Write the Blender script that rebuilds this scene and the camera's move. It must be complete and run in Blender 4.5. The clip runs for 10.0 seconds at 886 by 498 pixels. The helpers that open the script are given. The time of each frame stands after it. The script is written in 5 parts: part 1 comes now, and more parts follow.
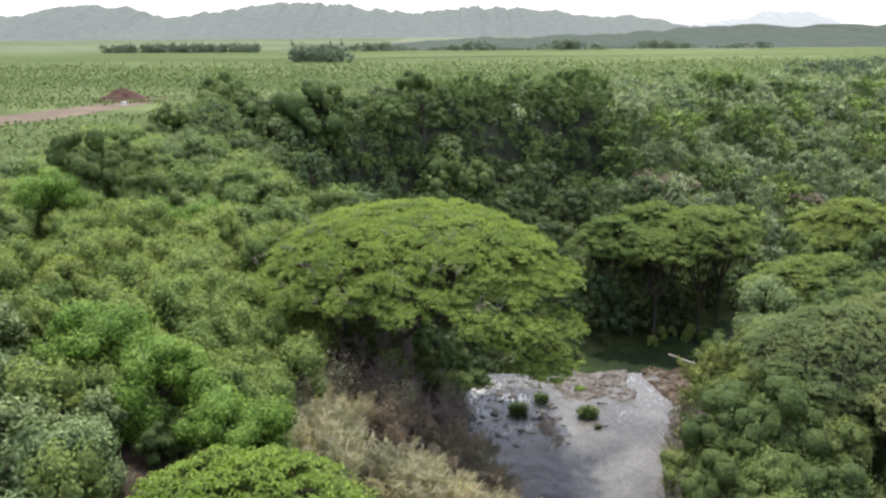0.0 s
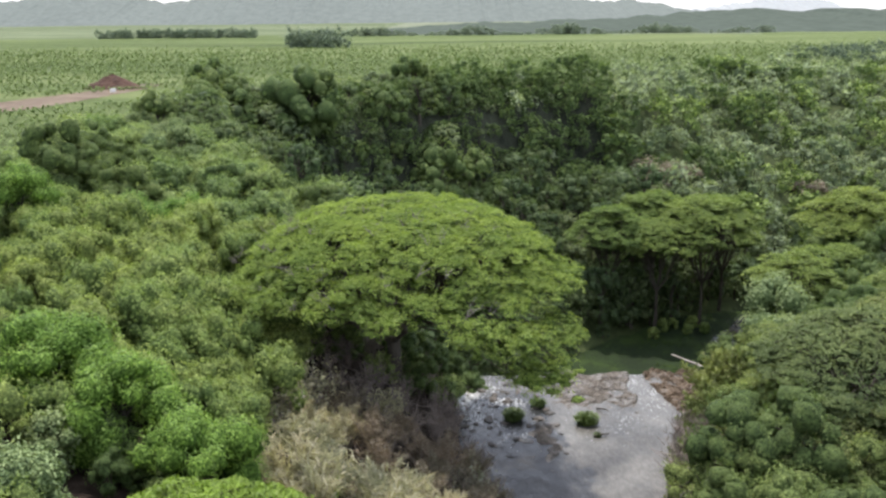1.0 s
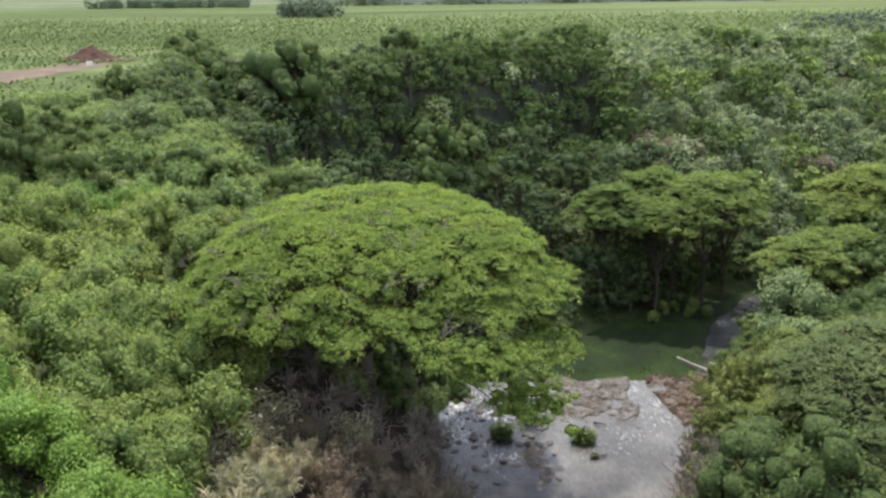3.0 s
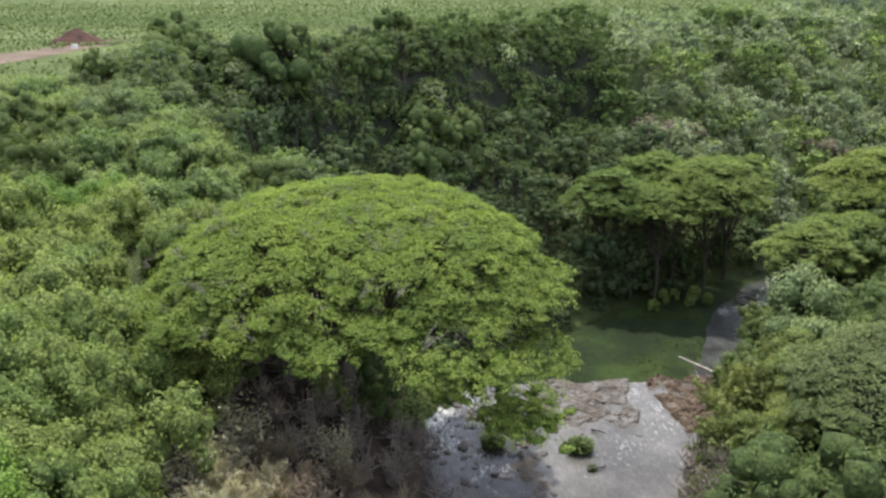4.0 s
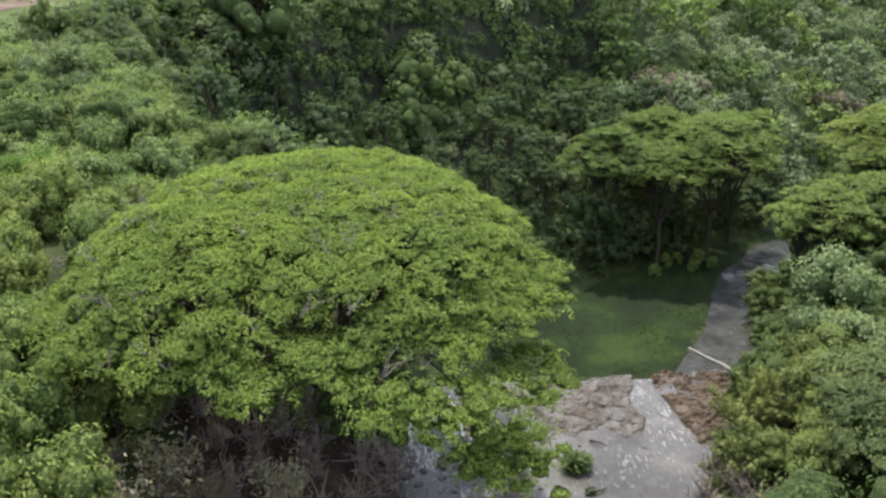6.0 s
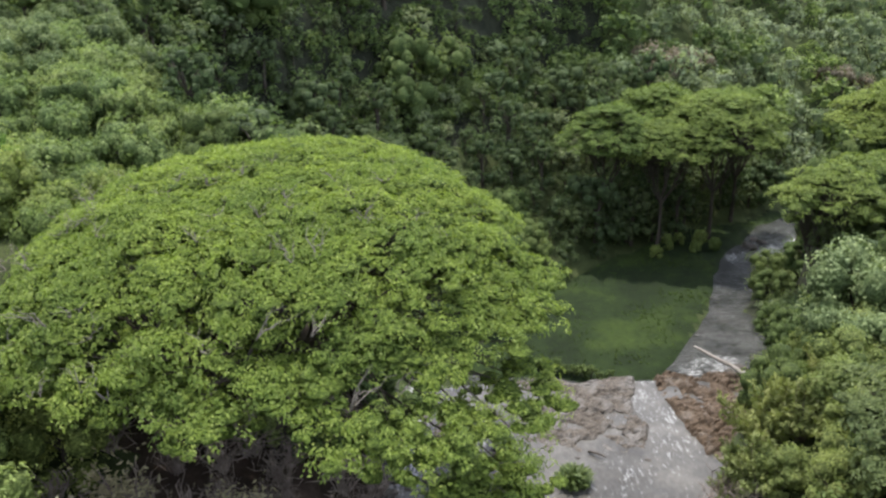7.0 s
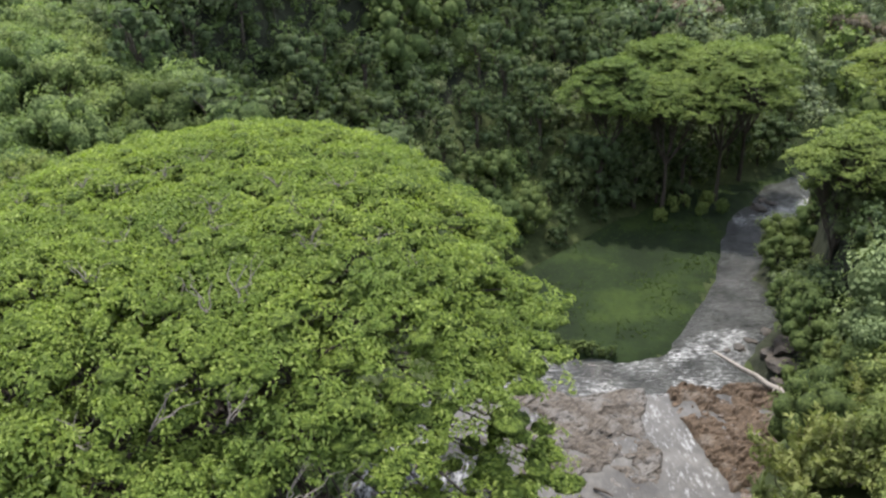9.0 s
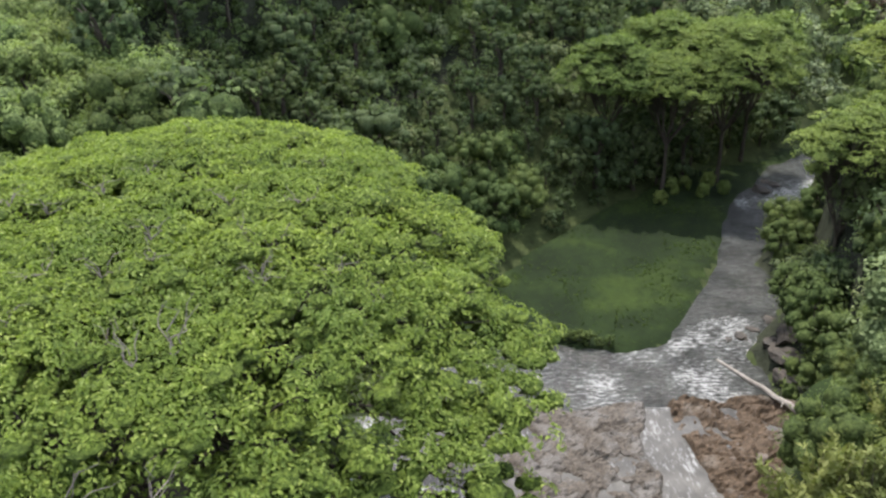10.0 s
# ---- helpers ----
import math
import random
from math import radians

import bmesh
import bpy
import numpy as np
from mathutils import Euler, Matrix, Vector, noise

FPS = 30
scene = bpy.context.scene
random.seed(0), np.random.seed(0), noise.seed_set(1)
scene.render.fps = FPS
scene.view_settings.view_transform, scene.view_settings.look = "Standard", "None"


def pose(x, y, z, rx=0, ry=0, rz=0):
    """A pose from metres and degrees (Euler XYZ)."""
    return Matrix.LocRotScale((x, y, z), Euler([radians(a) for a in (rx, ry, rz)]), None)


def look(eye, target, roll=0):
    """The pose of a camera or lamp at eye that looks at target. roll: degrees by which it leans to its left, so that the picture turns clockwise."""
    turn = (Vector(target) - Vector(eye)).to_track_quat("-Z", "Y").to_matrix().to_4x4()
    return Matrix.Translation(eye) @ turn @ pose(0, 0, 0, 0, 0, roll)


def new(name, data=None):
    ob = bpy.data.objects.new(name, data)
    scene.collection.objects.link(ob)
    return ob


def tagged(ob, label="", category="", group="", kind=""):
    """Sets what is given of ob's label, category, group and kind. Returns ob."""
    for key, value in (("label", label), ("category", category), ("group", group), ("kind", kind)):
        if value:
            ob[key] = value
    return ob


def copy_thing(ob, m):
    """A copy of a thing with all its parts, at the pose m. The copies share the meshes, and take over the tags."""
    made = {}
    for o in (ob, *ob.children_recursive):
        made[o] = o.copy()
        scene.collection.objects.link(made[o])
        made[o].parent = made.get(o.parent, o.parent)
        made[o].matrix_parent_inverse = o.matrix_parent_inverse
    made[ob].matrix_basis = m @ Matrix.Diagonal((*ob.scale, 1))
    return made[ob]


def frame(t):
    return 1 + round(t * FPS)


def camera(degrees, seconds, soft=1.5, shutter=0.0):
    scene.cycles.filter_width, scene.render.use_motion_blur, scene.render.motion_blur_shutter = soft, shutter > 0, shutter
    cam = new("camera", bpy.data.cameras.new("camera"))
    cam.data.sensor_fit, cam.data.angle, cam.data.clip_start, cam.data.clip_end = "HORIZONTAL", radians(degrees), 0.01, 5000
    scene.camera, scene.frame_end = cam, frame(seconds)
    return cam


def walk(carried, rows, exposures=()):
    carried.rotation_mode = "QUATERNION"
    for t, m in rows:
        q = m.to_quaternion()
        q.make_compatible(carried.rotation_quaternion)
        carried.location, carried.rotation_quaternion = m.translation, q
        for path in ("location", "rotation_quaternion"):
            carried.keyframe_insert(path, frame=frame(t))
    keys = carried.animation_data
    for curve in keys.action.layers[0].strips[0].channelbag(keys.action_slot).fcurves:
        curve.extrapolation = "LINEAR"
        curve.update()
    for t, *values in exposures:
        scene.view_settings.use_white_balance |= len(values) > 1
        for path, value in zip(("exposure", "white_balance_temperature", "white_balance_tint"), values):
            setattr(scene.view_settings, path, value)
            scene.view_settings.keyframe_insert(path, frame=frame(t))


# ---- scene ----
cam = camera(56.0, 10.0, soft=2.5)
PATH = [
    (0, (0.46, -0.402, 43.715), (0.445, 1.534, 43.215), -0.5),
    (0.5, (1.015, 2.489, 43.623), (1.0, 4.421, 43.107), -0.5),
    (1, (1.481, 5.361, 43.64), (1.466, 7.289, 43.107), -0.6),
    (1.5, (1.899, 8.057, 43.656), (1.884, 9.98, 43.107), -0.6),
    (2, (2.392, 10.859, 43.622), (2.377, 12.777, 43.055), -0.7),
    (2.5, (2.895, 13.574, 43.564), (2.882, 15.488, 42.981), -0.7),
    (4, (4.596, 22.385, 42.99), (4.586, 24.281, 42.351), -0.9),
    (4.5, (5.116, 25.409, 42.753), (5.106, 27.296, 42.09), -1.0),
    (5, (5.508, 28.296, 42.434), (5.499, 30.174, 41.745), -1.1),
    (5.5, (6.023, 31.378, 42.153), (6.014, 33.245, 41.436), -1.2),
    (7, (7.721, 40.628, 41.242), (7.712, 42.461, 40.442), -1.5),
    (7.5, (8.052, 43.647, 40.976), (8.042, 45.467, 40.148), -1.7),
    (8, (8.264, 46.457, 40.724), (8.256, 48.265, 39.868), -1.7),
    (8.5, (8.642, 49.307, 40.542), (8.633, 51.101, 39.658), -1.7),
    (9, (9.131, 52.135, 40.347), (9.122, 53.916, 39.435), -1.8),
    (9.5, (9.794, 55.047, 40.211), (9.784, 56.813, 39.272), -1.9),
    (10, (10.332, 57.611, 40.094), (10.323, 59.363, 39.128), -2.0),
]
walk(cam, [(t, look(eye, target, roll)) for t, eye, target, roll in PATH])

# ---- light: hazy sun ahead of the flight, bright sky ----
SUN_AZIMUTH, SUN_ELEVATION = -6.0, 67.0
world = bpy.data.worlds.new("sky")
scene.world = world
world.use_nodes = True
sky_nodes = world.node_tree.nodes
sky = sky_nodes.new("ShaderNodeTexSky")
sky.sky_type = "NISHITA"
sky.sun_disc = False
sky.sun_elevation = radians(SUN_ELEVATION)
sky.sun_rotation = radians(SUN_AZIMUTH)
sky.air_density, sky.dust_density, sky.ozone_density = 1.0, 2.0, 1.0
sky_nodes["Background"].inputs["Strength"].default_value = 0.10
world.node_tree.links.new(sky.outputs[0], sky_nodes["Background"].inputs["Color"])
veil = sky_nodes.new("ShaderNodeBackground")
veil.inputs["Color"].default_value = (0.96, 1.0, 1.08, 1)
veil.inputs["Strength"].default_value = 0.72
both_skies = sky_nodes.new("ShaderNodeAddShader")
world.node_tree.links.new(sky_nodes["Background"].outputs[0], both_skies.inputs[0])
world.node_tree.links.new(veil.outputs[0], both_skies.inputs[1])
world.node_tree.links.new(both_skies.outputs[0], sky_nodes["World Output"].inputs["Surface"])
sun_data = bpy.data.lights.new("sun", "SUN")
sun_data.energy, sun_data.angle, sun_data.color = 3.7, radians(1.5), (1.0, 0.95, 0.86)
sun = new("sun", sun_data)
az, el = radians(SUN_AZIMUTH), radians(SUN_ELEVATION)
SUN_WAY = Vector((math.sin(az) * math.cos(el), math.cos(az) * math.cos(el), math.sin(el)))
sun.matrix_world = look(SUN_WAY * 200, (0, 0, 0))
scene.view_settings.exposure = 0.5
scene.view_settings.use_white_balance = True
scene.view_settings.white_balance_temperature = 6500
scene.view_settings.white_balance_tint = 13


# ---- materials ----
class Nodes:
    """A material's node tree, with short names for the few nodes used here."""

    def __init__(self, name):
        self.mat = bpy.data.materials.new(name)
        self.mat.use_nodes = True
        self.tree = self.mat.node_tree
        self.bsdf = self.tree.nodes["Principled BSDF"]
        self.out = self.tree.nodes["Material Output"]

    def add(self, kind, **values):
        n = self.tree.nodes.new(kind)
        for key, value in values.items():
            n.inputs[key].default_value = value
        return n

    def link(self, a, b):
        self.tree.links.new(a, b)

    def place(self, scale=(1, 1, 1)):
        geo = self.add("ShaderNodeNewGeometry")
        m = self.add("ShaderNodeMapping")
        m.inputs["Scale"].default_value = scale
        self.link(geo.outputs["Position"], m.inputs["Vector"])
        return m.outputs["Vector"]

    def noise(self, scale, detail=5.0, rough=0.6, stretch=(1, 1, 1)):
        n = self.add("ShaderNodeTexNoise", Scale=scale, Detail=detail, Roughness=rough)
        self.link(self.place(stretch), n.inputs["Vector"])
        return n.outputs["Fac"]

    def ramp(self, fac, stops):
        n = self.add("ShaderNodeValToRGB")
        e = n.color_ramp.elements
        while len(e) < len(stops):
            e.new(0.5)
        for item, (at, colour) in zip(e, stops):
            item.position = at
            item.color = (*colour, 1)
        self.link(fac, n.inputs["Fac"])
        return n.outputs["Color"]

    def mix(self, fac, a, b, how="MIX"):
        n = self.tree.nodes.new("ShaderNodeMix")
        n.data_type, n.blend_type = "RGBA", how
        for sock, value in ((n.inputs[0], fac), (n.inputs[6], a), (n.inputs[7], b)):
            if isinstance(value, (int, float)):
                sock.default_value = value
            elif isinstance(value, tuple):
                sock.default_value = (*value, 1)
            else:
                self.link(value, sock)
        return n.outputs[2]

    def bump(self, height, strength, distance):
        n = self.add("ShaderNodeBump", Strength=strength, Distance=distance)
        self.link(height, n.inputs["Height"])
        self.link(n.outputs["Normal"], self.bsdf.inputs["Normal"])
        return n


def foliage(name, dark, light, old=None, through_light=0.22, gloss=0.55):
    """Leaves: every leaf and every plant a little different, some light shining through."""
    m = Nodes(name)
    geo, info = m.add("ShaderNodeNewGeometry"), m.add("ShaderNodeObjectInfo")
    stops = [(0.0, tuple(c * 0.8 for c in dark)), (0.4, tuple(0.4 * c + 0.6 * e for c, e in zip(dark, light))), (0.8, light)]
    stops.append((1.0, tuple(min(1, c * 1.25) for c in (old or light))))
    colour = m.ramp(geo.outputs["Random Per Island"], stops)
    tone = m.ramp(info.outputs["Random"], [(0.0, (0.78, 0.85, 0.80)), (0.5, (1.0, 1.0, 0.95)), (1.0, (1.15, 1.09, 0.97))])
    colour = m.mix(1.0, colour, tone, "MULTIPLY")
    patch = m.ramp(m.noise(0.22, 3.0), [(0.3, (0.75, 0.8, 0.8)), (0.7, (1.2, 1.15, 1.05))])
    colour = m.mix(1.0, colour, patch, "MULTIPLY")
    m.link(colour, m.bsdf.inputs["Base Color"])
    m.bsdf.inputs["Roughness"].default_value = gloss
    m.bsdf.inputs["Specular IOR Level"].default_value = 0.4
    tr = m.add("ShaderNodeBsdfTranslucent")
    m.link(m.mix(1.0, colour, (1.12, 1.22, 0.72), "MULTIPLY"), tr.inputs["Color"])
    both = m.add("ShaderNodeMixShader")
    both.inputs[0].default_value = through_light
    m.link(m.bsdf.outputs[0], both.inputs[1])
    m.link(tr.outputs[0], both.inputs[2])
    m.link(both.outputs[0], m.out.inputs["Surface"])
    MASS[name] = shaded_leaf_mass(name + "_mass", dark, light)
    return m.mat


MASS = {}


def shaded_leaf_mass(name, dark, light):
    """The packed leaves behind the outer ones: a darker copy with leaf shadows painted as specks, and relief."""
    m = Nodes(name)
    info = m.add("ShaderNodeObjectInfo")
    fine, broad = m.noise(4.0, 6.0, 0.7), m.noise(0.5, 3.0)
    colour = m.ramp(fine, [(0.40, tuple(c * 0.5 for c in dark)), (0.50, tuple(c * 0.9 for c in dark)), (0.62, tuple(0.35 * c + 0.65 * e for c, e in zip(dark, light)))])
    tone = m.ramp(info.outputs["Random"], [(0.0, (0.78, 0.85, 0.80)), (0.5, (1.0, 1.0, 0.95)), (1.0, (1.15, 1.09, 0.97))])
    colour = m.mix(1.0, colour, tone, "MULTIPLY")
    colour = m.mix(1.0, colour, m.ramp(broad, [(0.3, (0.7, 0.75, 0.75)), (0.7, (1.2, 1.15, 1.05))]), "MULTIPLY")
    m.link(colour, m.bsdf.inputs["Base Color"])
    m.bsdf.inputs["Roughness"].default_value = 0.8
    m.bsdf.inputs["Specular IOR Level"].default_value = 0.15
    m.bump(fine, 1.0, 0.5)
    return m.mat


def matte(name, stops, scale, stretch=(1, 1, 1), rough=0.9, bump=0.4, depth=0.1, fine=6.0, spec=0.2):
    """A rough natural surface with two scales of variation."""
    m = Nodes(name)
    big, small = m.noise(scale, 4.0, 0.6, stretch), m.noise(scale * fine, 6.0, 0.65, stretch)
    colour = m.ramp(big, stops)
    grain = m.ramp(small, [(0.3, (0.72, 0.72, 0.72)), (0.7, (1.25, 1.25, 1.25))])
    m.link(m.mix(1.0, colour, grain, "MULTIPLY"), m.bsdf.inputs["Base Color"])
    m.bsdf.inputs["Roughness"].default_value = rough
    m.bsdf.inputs["Specular IOR Level"].default_value = spec
    m.bump(small, bump, depth)
    return m.mat


LEAF_BIG_TREE = foliage("umbrella_tree_leaves", (0.13, 0.20, 0.044), (0.237, 0.325, 0.075), (0.29, 0.36, 0.115), through_light=0.42)
LEAF_FLAT = foliage("flat_crown_leaves", (0.14, 0.195, 0.052), (0.235, 0.31, 0.086), through_light=0.3)
LEAF_OLIVE = foliage("olive_leaves", (0.135, 0.172, 0.066), (0.225, 0.268, 0.11), through_light=0.3)
LEAF_SHRUB = foliage("shrub_leaves", (0.175, 0.24, 0.075), (0.30, 0.38, 0.128), (0.325, 0.395, 0.142), gloss=0.7, through_light=0.32)
LEAF_SLOPE = foliage("slope_leaves", (0.18, 0.25, 0.095), (0.285, 0.365, 0.15), (0.31, 0.38, 0.165), through_light=0.35, gloss=0.8)
LEAF_BANK = foliage("bank_shrub_leaves", (0.175, 0.23, 0.08), (0.275, 0.345, 0.125), (0.30, 0.36, 0.145), gloss=0.7, through_light=0.3)
LEAF_SILVER = foliage("silvery_leaves", (0.15, 0.21, 0.09), (0.245, 0.31, 0.15), (0.27, 0.33, 0.17), gloss=0.7)
LEAF_DARK = foliage("dark_leaves", (0.105, 0.155, 0.055), (0.145, 0.198, 0.072), (0.14, 0.19, 0.072), gloss=0.85, through_light=0.32)
LEAF_BRIGHT = foliage("bright_leaves", (0.11, 0.205, 0.034), (0.225, 0.36, 0.07), through_light=0.3)
LEAF_LIME = foliage("lime_leaves", (0.17, 0.24, 0.04), (0.275, 0.37, 0.065), through_light=0.35)
# far slope shrubs: haze is mixed into the leaf colour as grey
LEAF_VINE = foliage("hazed_shrub_leaves", (0.19, 0.24, 0.13), (0.225, 0.28, 0.155), (0.21, 0.265, 0.15), gloss=0.95, through_light=0.36)
# dark for the shaded wall, lifted somewhat for haze, both in the colour
LEAF_CLIFF = foliage("hazed_cliff_leaves", (0.106, 0.15, 0.072), (0.132, 0.18, 0.088), (0.125, 0.17, 0.085), gloss=0.95, through_light=0.38)
LEAF_DRY = foliage("dry_leaves", (0.33, 0.30, 0.235), (0.45, 0.415, 0.335), (0.48, 0.445, 0.365), through_light=0.4, gloss=0.85)
LEAF_SERE = foliage("sere_leaves", (0.16, 0.12, 0.092), (0.26, 0.205, 0.165), (0.33, 0.28, 0.235), gloss=0.9)
LEAF_LOOSE = foliage("loose_bush_leaves", (0.135, 0.155, 0.058), (0.22, 0.265, 0.095), (0.225, 0.255, 0.105), gloss=0.75, through_light=0.3)
LEAF_BROWN = foliage("withered_leaves", (0.22, 0.185, 0.15), (0.31, 0.27, 0.22))
LEAF_CANE = foliage("cane_leaves", (0.145, 0.19, 0.072), (0.175, 0.225, 0.088), (0.185, 0.235, 0.098), gloss=0.95)
# pale because the far slope's haze is put into the leaf colour
LEAF_PALE = foliage("hazed_slope_leaves", (0.30, 0.345, 0.22), (0.385, 0.435, 0.285), (0.40, 0.45, 0.30), through_light=0.35, gloss=0.95)
# trees out on the fields: distance haze greyed into their leaves
LEAF_HAZY = foliage("hazed_distant_leaves", (0.15, 0.19, 0.14), (0.22, 0.265, 0.20), gloss=0.85)
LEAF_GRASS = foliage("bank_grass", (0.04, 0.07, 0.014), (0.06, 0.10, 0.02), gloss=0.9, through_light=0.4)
LEAF_TUFT = foliage("tuft_blades", (0.05, 0.085, 0.027), (0.115, 0.165, 0.055))
TWIGS = matte("inner_twigs", [(0.3, (0.035, 0.05, 0.02)), (0.7, (0.07, 0.09, 0.035))], 0.8)
BARK = matte("bark", [(0.3, (0.050, 0.042, 0.034)), (0.7, (0.118, 0.102, 0.084))], 1.2, (1, 1, 0.3))
DEAD_WOOD = matte("dead_twigs", [(0.3, (0.17, 0.14, 0.122)), (0.7, (0.30, 0.255, 0.222))], 1.0)
PALE_TWIG = matte("pale_twigs", [(0.3, (0.15, 0.135, 0.115)), (0.7, (0.26, 0.235, 0.205))], 2.0)
WHITE_PAINT = matte("worn_white_paint", [(0.3, (0.6, 0.6, 0.58)), (0.7, (0.75, 0.75, 0.73))], 0.8, rough=0.5, bump=0.05)
DARK_PAINT = matte("dark_vehicle_paint", [(0.3, (0.03, 0.035, 0.04)), (0.7, (0.06, 0.065, 0.07))], 0.8, rough=0.4, bump=0.05)
LOG_WOOD = matte("bleached_log", [(0.3, (0.20, 0.178, 0.152)), (0.7, (0.33, 0.305, 0.268))], 1.5, (1, 1, 1))
SOIL = matte("forest_floor", [(0.35, (0.03, 0.042, 0.015)), (0.65, (0.065, 0.085, 0.03))], 0.25)
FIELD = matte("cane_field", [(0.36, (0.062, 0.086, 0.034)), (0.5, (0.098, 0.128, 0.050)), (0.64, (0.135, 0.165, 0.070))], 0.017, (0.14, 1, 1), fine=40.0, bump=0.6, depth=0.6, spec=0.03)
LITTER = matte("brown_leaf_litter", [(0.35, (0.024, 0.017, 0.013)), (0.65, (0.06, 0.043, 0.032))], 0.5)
# lighter, greyer green than FIELD, with some haze in the colour
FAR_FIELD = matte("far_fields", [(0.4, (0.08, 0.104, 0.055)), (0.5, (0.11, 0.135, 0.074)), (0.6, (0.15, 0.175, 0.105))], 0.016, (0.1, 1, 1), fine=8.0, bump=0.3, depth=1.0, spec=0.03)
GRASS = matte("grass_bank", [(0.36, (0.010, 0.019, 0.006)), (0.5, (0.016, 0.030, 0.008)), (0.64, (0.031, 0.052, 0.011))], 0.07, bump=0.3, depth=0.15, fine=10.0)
DIRT = matte("red_dirt", [(0.35, (0.10, 0.07, 0.05)), (0.65, (0.165, 0.128, 0.09))], 0.12)
MOUND = matte("dark_red_earth", [(0.35, (0.051, 0.027, 0.021)), (0.65, (0.090, 0.051, 0.036))], 0.3)
# mossy rock, its colour taken near black for the wall's shade
CLIFF = matte("shaded_mossy_cliff", [(0.35, (0.018, 0.022, 0.014)), (0.65, (0.045, 0.052, 0.032))], 0.2, (1, 1, 0.4), bump=0.8, depth=0.6)


def rock(name, dry, wet, wetness):
    m = Nodes(name)
    big, small = m.noise(0.5, 5.0), m.noise(3.5, 6.0, 0.7)
    v = m.add("ShaderNodeTexVoronoi", Scale=1.3)
    v.feature = "DISTANCE_TO_EDGE"
    warp = m.mix(0.12, m.place(), m.ramp(m.noise(1.5, 4.0), [(0, (0, 0, 0)), (1, (14, 14, 14))]), "ADD")
    m.link(warp, v.inputs["Vector"])
    crack = m.ramp(v.outputs["Distance"], [(0.0, (0.3, 0.28, 0.27)), (0.035, (1, 1, 1))])
    colour = m.ramp(small, [(0.36, tuple(c * 0.55 for c in dry)), (0.5, dry), (0.66, tuple(min(1, c * 1.6) for c in dry))])
    wet_at = m.ramp(big, [(wetness - 0.06, (1, 1, 1)), (wetness + 0.06, (0, 0, 0))])
    colour = m.mix(wet_at, colour, wet)
    m.link(m.mix(1.0, colour, crack, "MULTIPLY"), m.bsdf.inputs["Base Color"])
    m.link(m.ramp(wet_at, [(0, (0.8, 0.8, 0.8)), (1, (0.42, 0.42, 0.42))]), m.bsdf.inputs["Roughness"])
    m.bsdf.inputs["Specular IOR Level"].default_value = 0.3
    m.bump(small, 0.6, 0.12)
    return m.mat


SLAB = rock("river_slab", (0.102, 0.088, 0.072), (0.128, 0.119, 0.106), 0.46)
SLAB_RED = rock("red_slab", (0.088, 0.062, 0.040), (0.125, 0.104, 0.08), 0.40)
BOULDER = rock("boulder_stone", (0.085, 0.075, 0.064), (0.04, 0.037, 0.032), 0.46)
PALE_STONE = rock("pale_stone", (0.15, 0.125, 0.105), (0.10, 0.085, 0.07), 0.35)


def water(name, body, ripple, stretch, strength, speck_scale, speck_stretch, rough=0.07, streak=0.5):
    """Running water: a glossy surface rippled by the current, with broken foam where it is rough."""
    m = Nodes(name)
    wave, chop = m.noise(ripple, 3.0, 0.55, stretch), m.noise(ripple * 3.3, 4.0, 0.6, stretch)
    both = m.mix(0.35, wave, chop)
    area = m.tree.nodes.new("ShaderNodeAttribute")
    area.attribute_name = "foam"
    speck = m.mix(1.0, m.noise(speck_scale, 7.0, 0.72, speck_stretch), area.outputs["Color"], "ADD")
    foam = m.ramp(speck, [(0.66, (0, 0, 0)), (0.78, (0.35, 0.35, 0.35)), (0.95, (1, 1, 1))])
    tint = m.ramp(m.noise(0.16, 4.0), [(0.35, tuple(c * 0.6 for c in body)), (0.65, tuple(c * 1.5 for c in body))])
    # bright and dark sides of the ripples, put into the body colour
    ripple_light = m.ramp(chop, [(0.38, (0.35, 0.35, 0.36)), (0.5, (1, 1, 1)), (0.64, (2.0, 2.0, 1.95))])
    tint = m.mix(streak, tint, m.mix(1.0, tint, ripple_light, "MULTIPLY"))
    # near-black tone where tree shade and reflection are painted on the water
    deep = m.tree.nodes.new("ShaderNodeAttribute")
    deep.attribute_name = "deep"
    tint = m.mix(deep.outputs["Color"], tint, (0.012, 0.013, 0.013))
    m.link(m.mix(foam, tint, (0.62, 0.64, 0.64)), m.bsdf.inputs["Base Color"])
    m.link(m.ramp(foam, [(0, (rough, rough, rough)), (1, (0.6, 0.6, 0.6))]), m.bsdf.inputs["Roughness"])
    m.bsdf.inputs["IOR"].default_value = 1.33
    m.bsdf.inputs["Specular IOR Level"].default_value = 0.5
    m.bump(both, strength, 0.8)
    return m.mat


WATER_UP = water("stream_water", (0.095, 0.091, 0.082), 0.8, (1, 0.5, 1), 0.3, 3.0, (1, 0.3, 1), rough=0.24, streak=0.16)
WATER_LOW = water("pool_water", (0.042, 0.045, 0.042), 0.7, (0.4, 1, 1), 0.85, 2.0, (0.35, 1, 1), rough=0.1, streak=0.5)
FALL = water("falling_water", (0.4, 0.42, 0.42), 1.5, (1, 1, 0.15), 0.6, 2.0, (1, 1, 0.1))


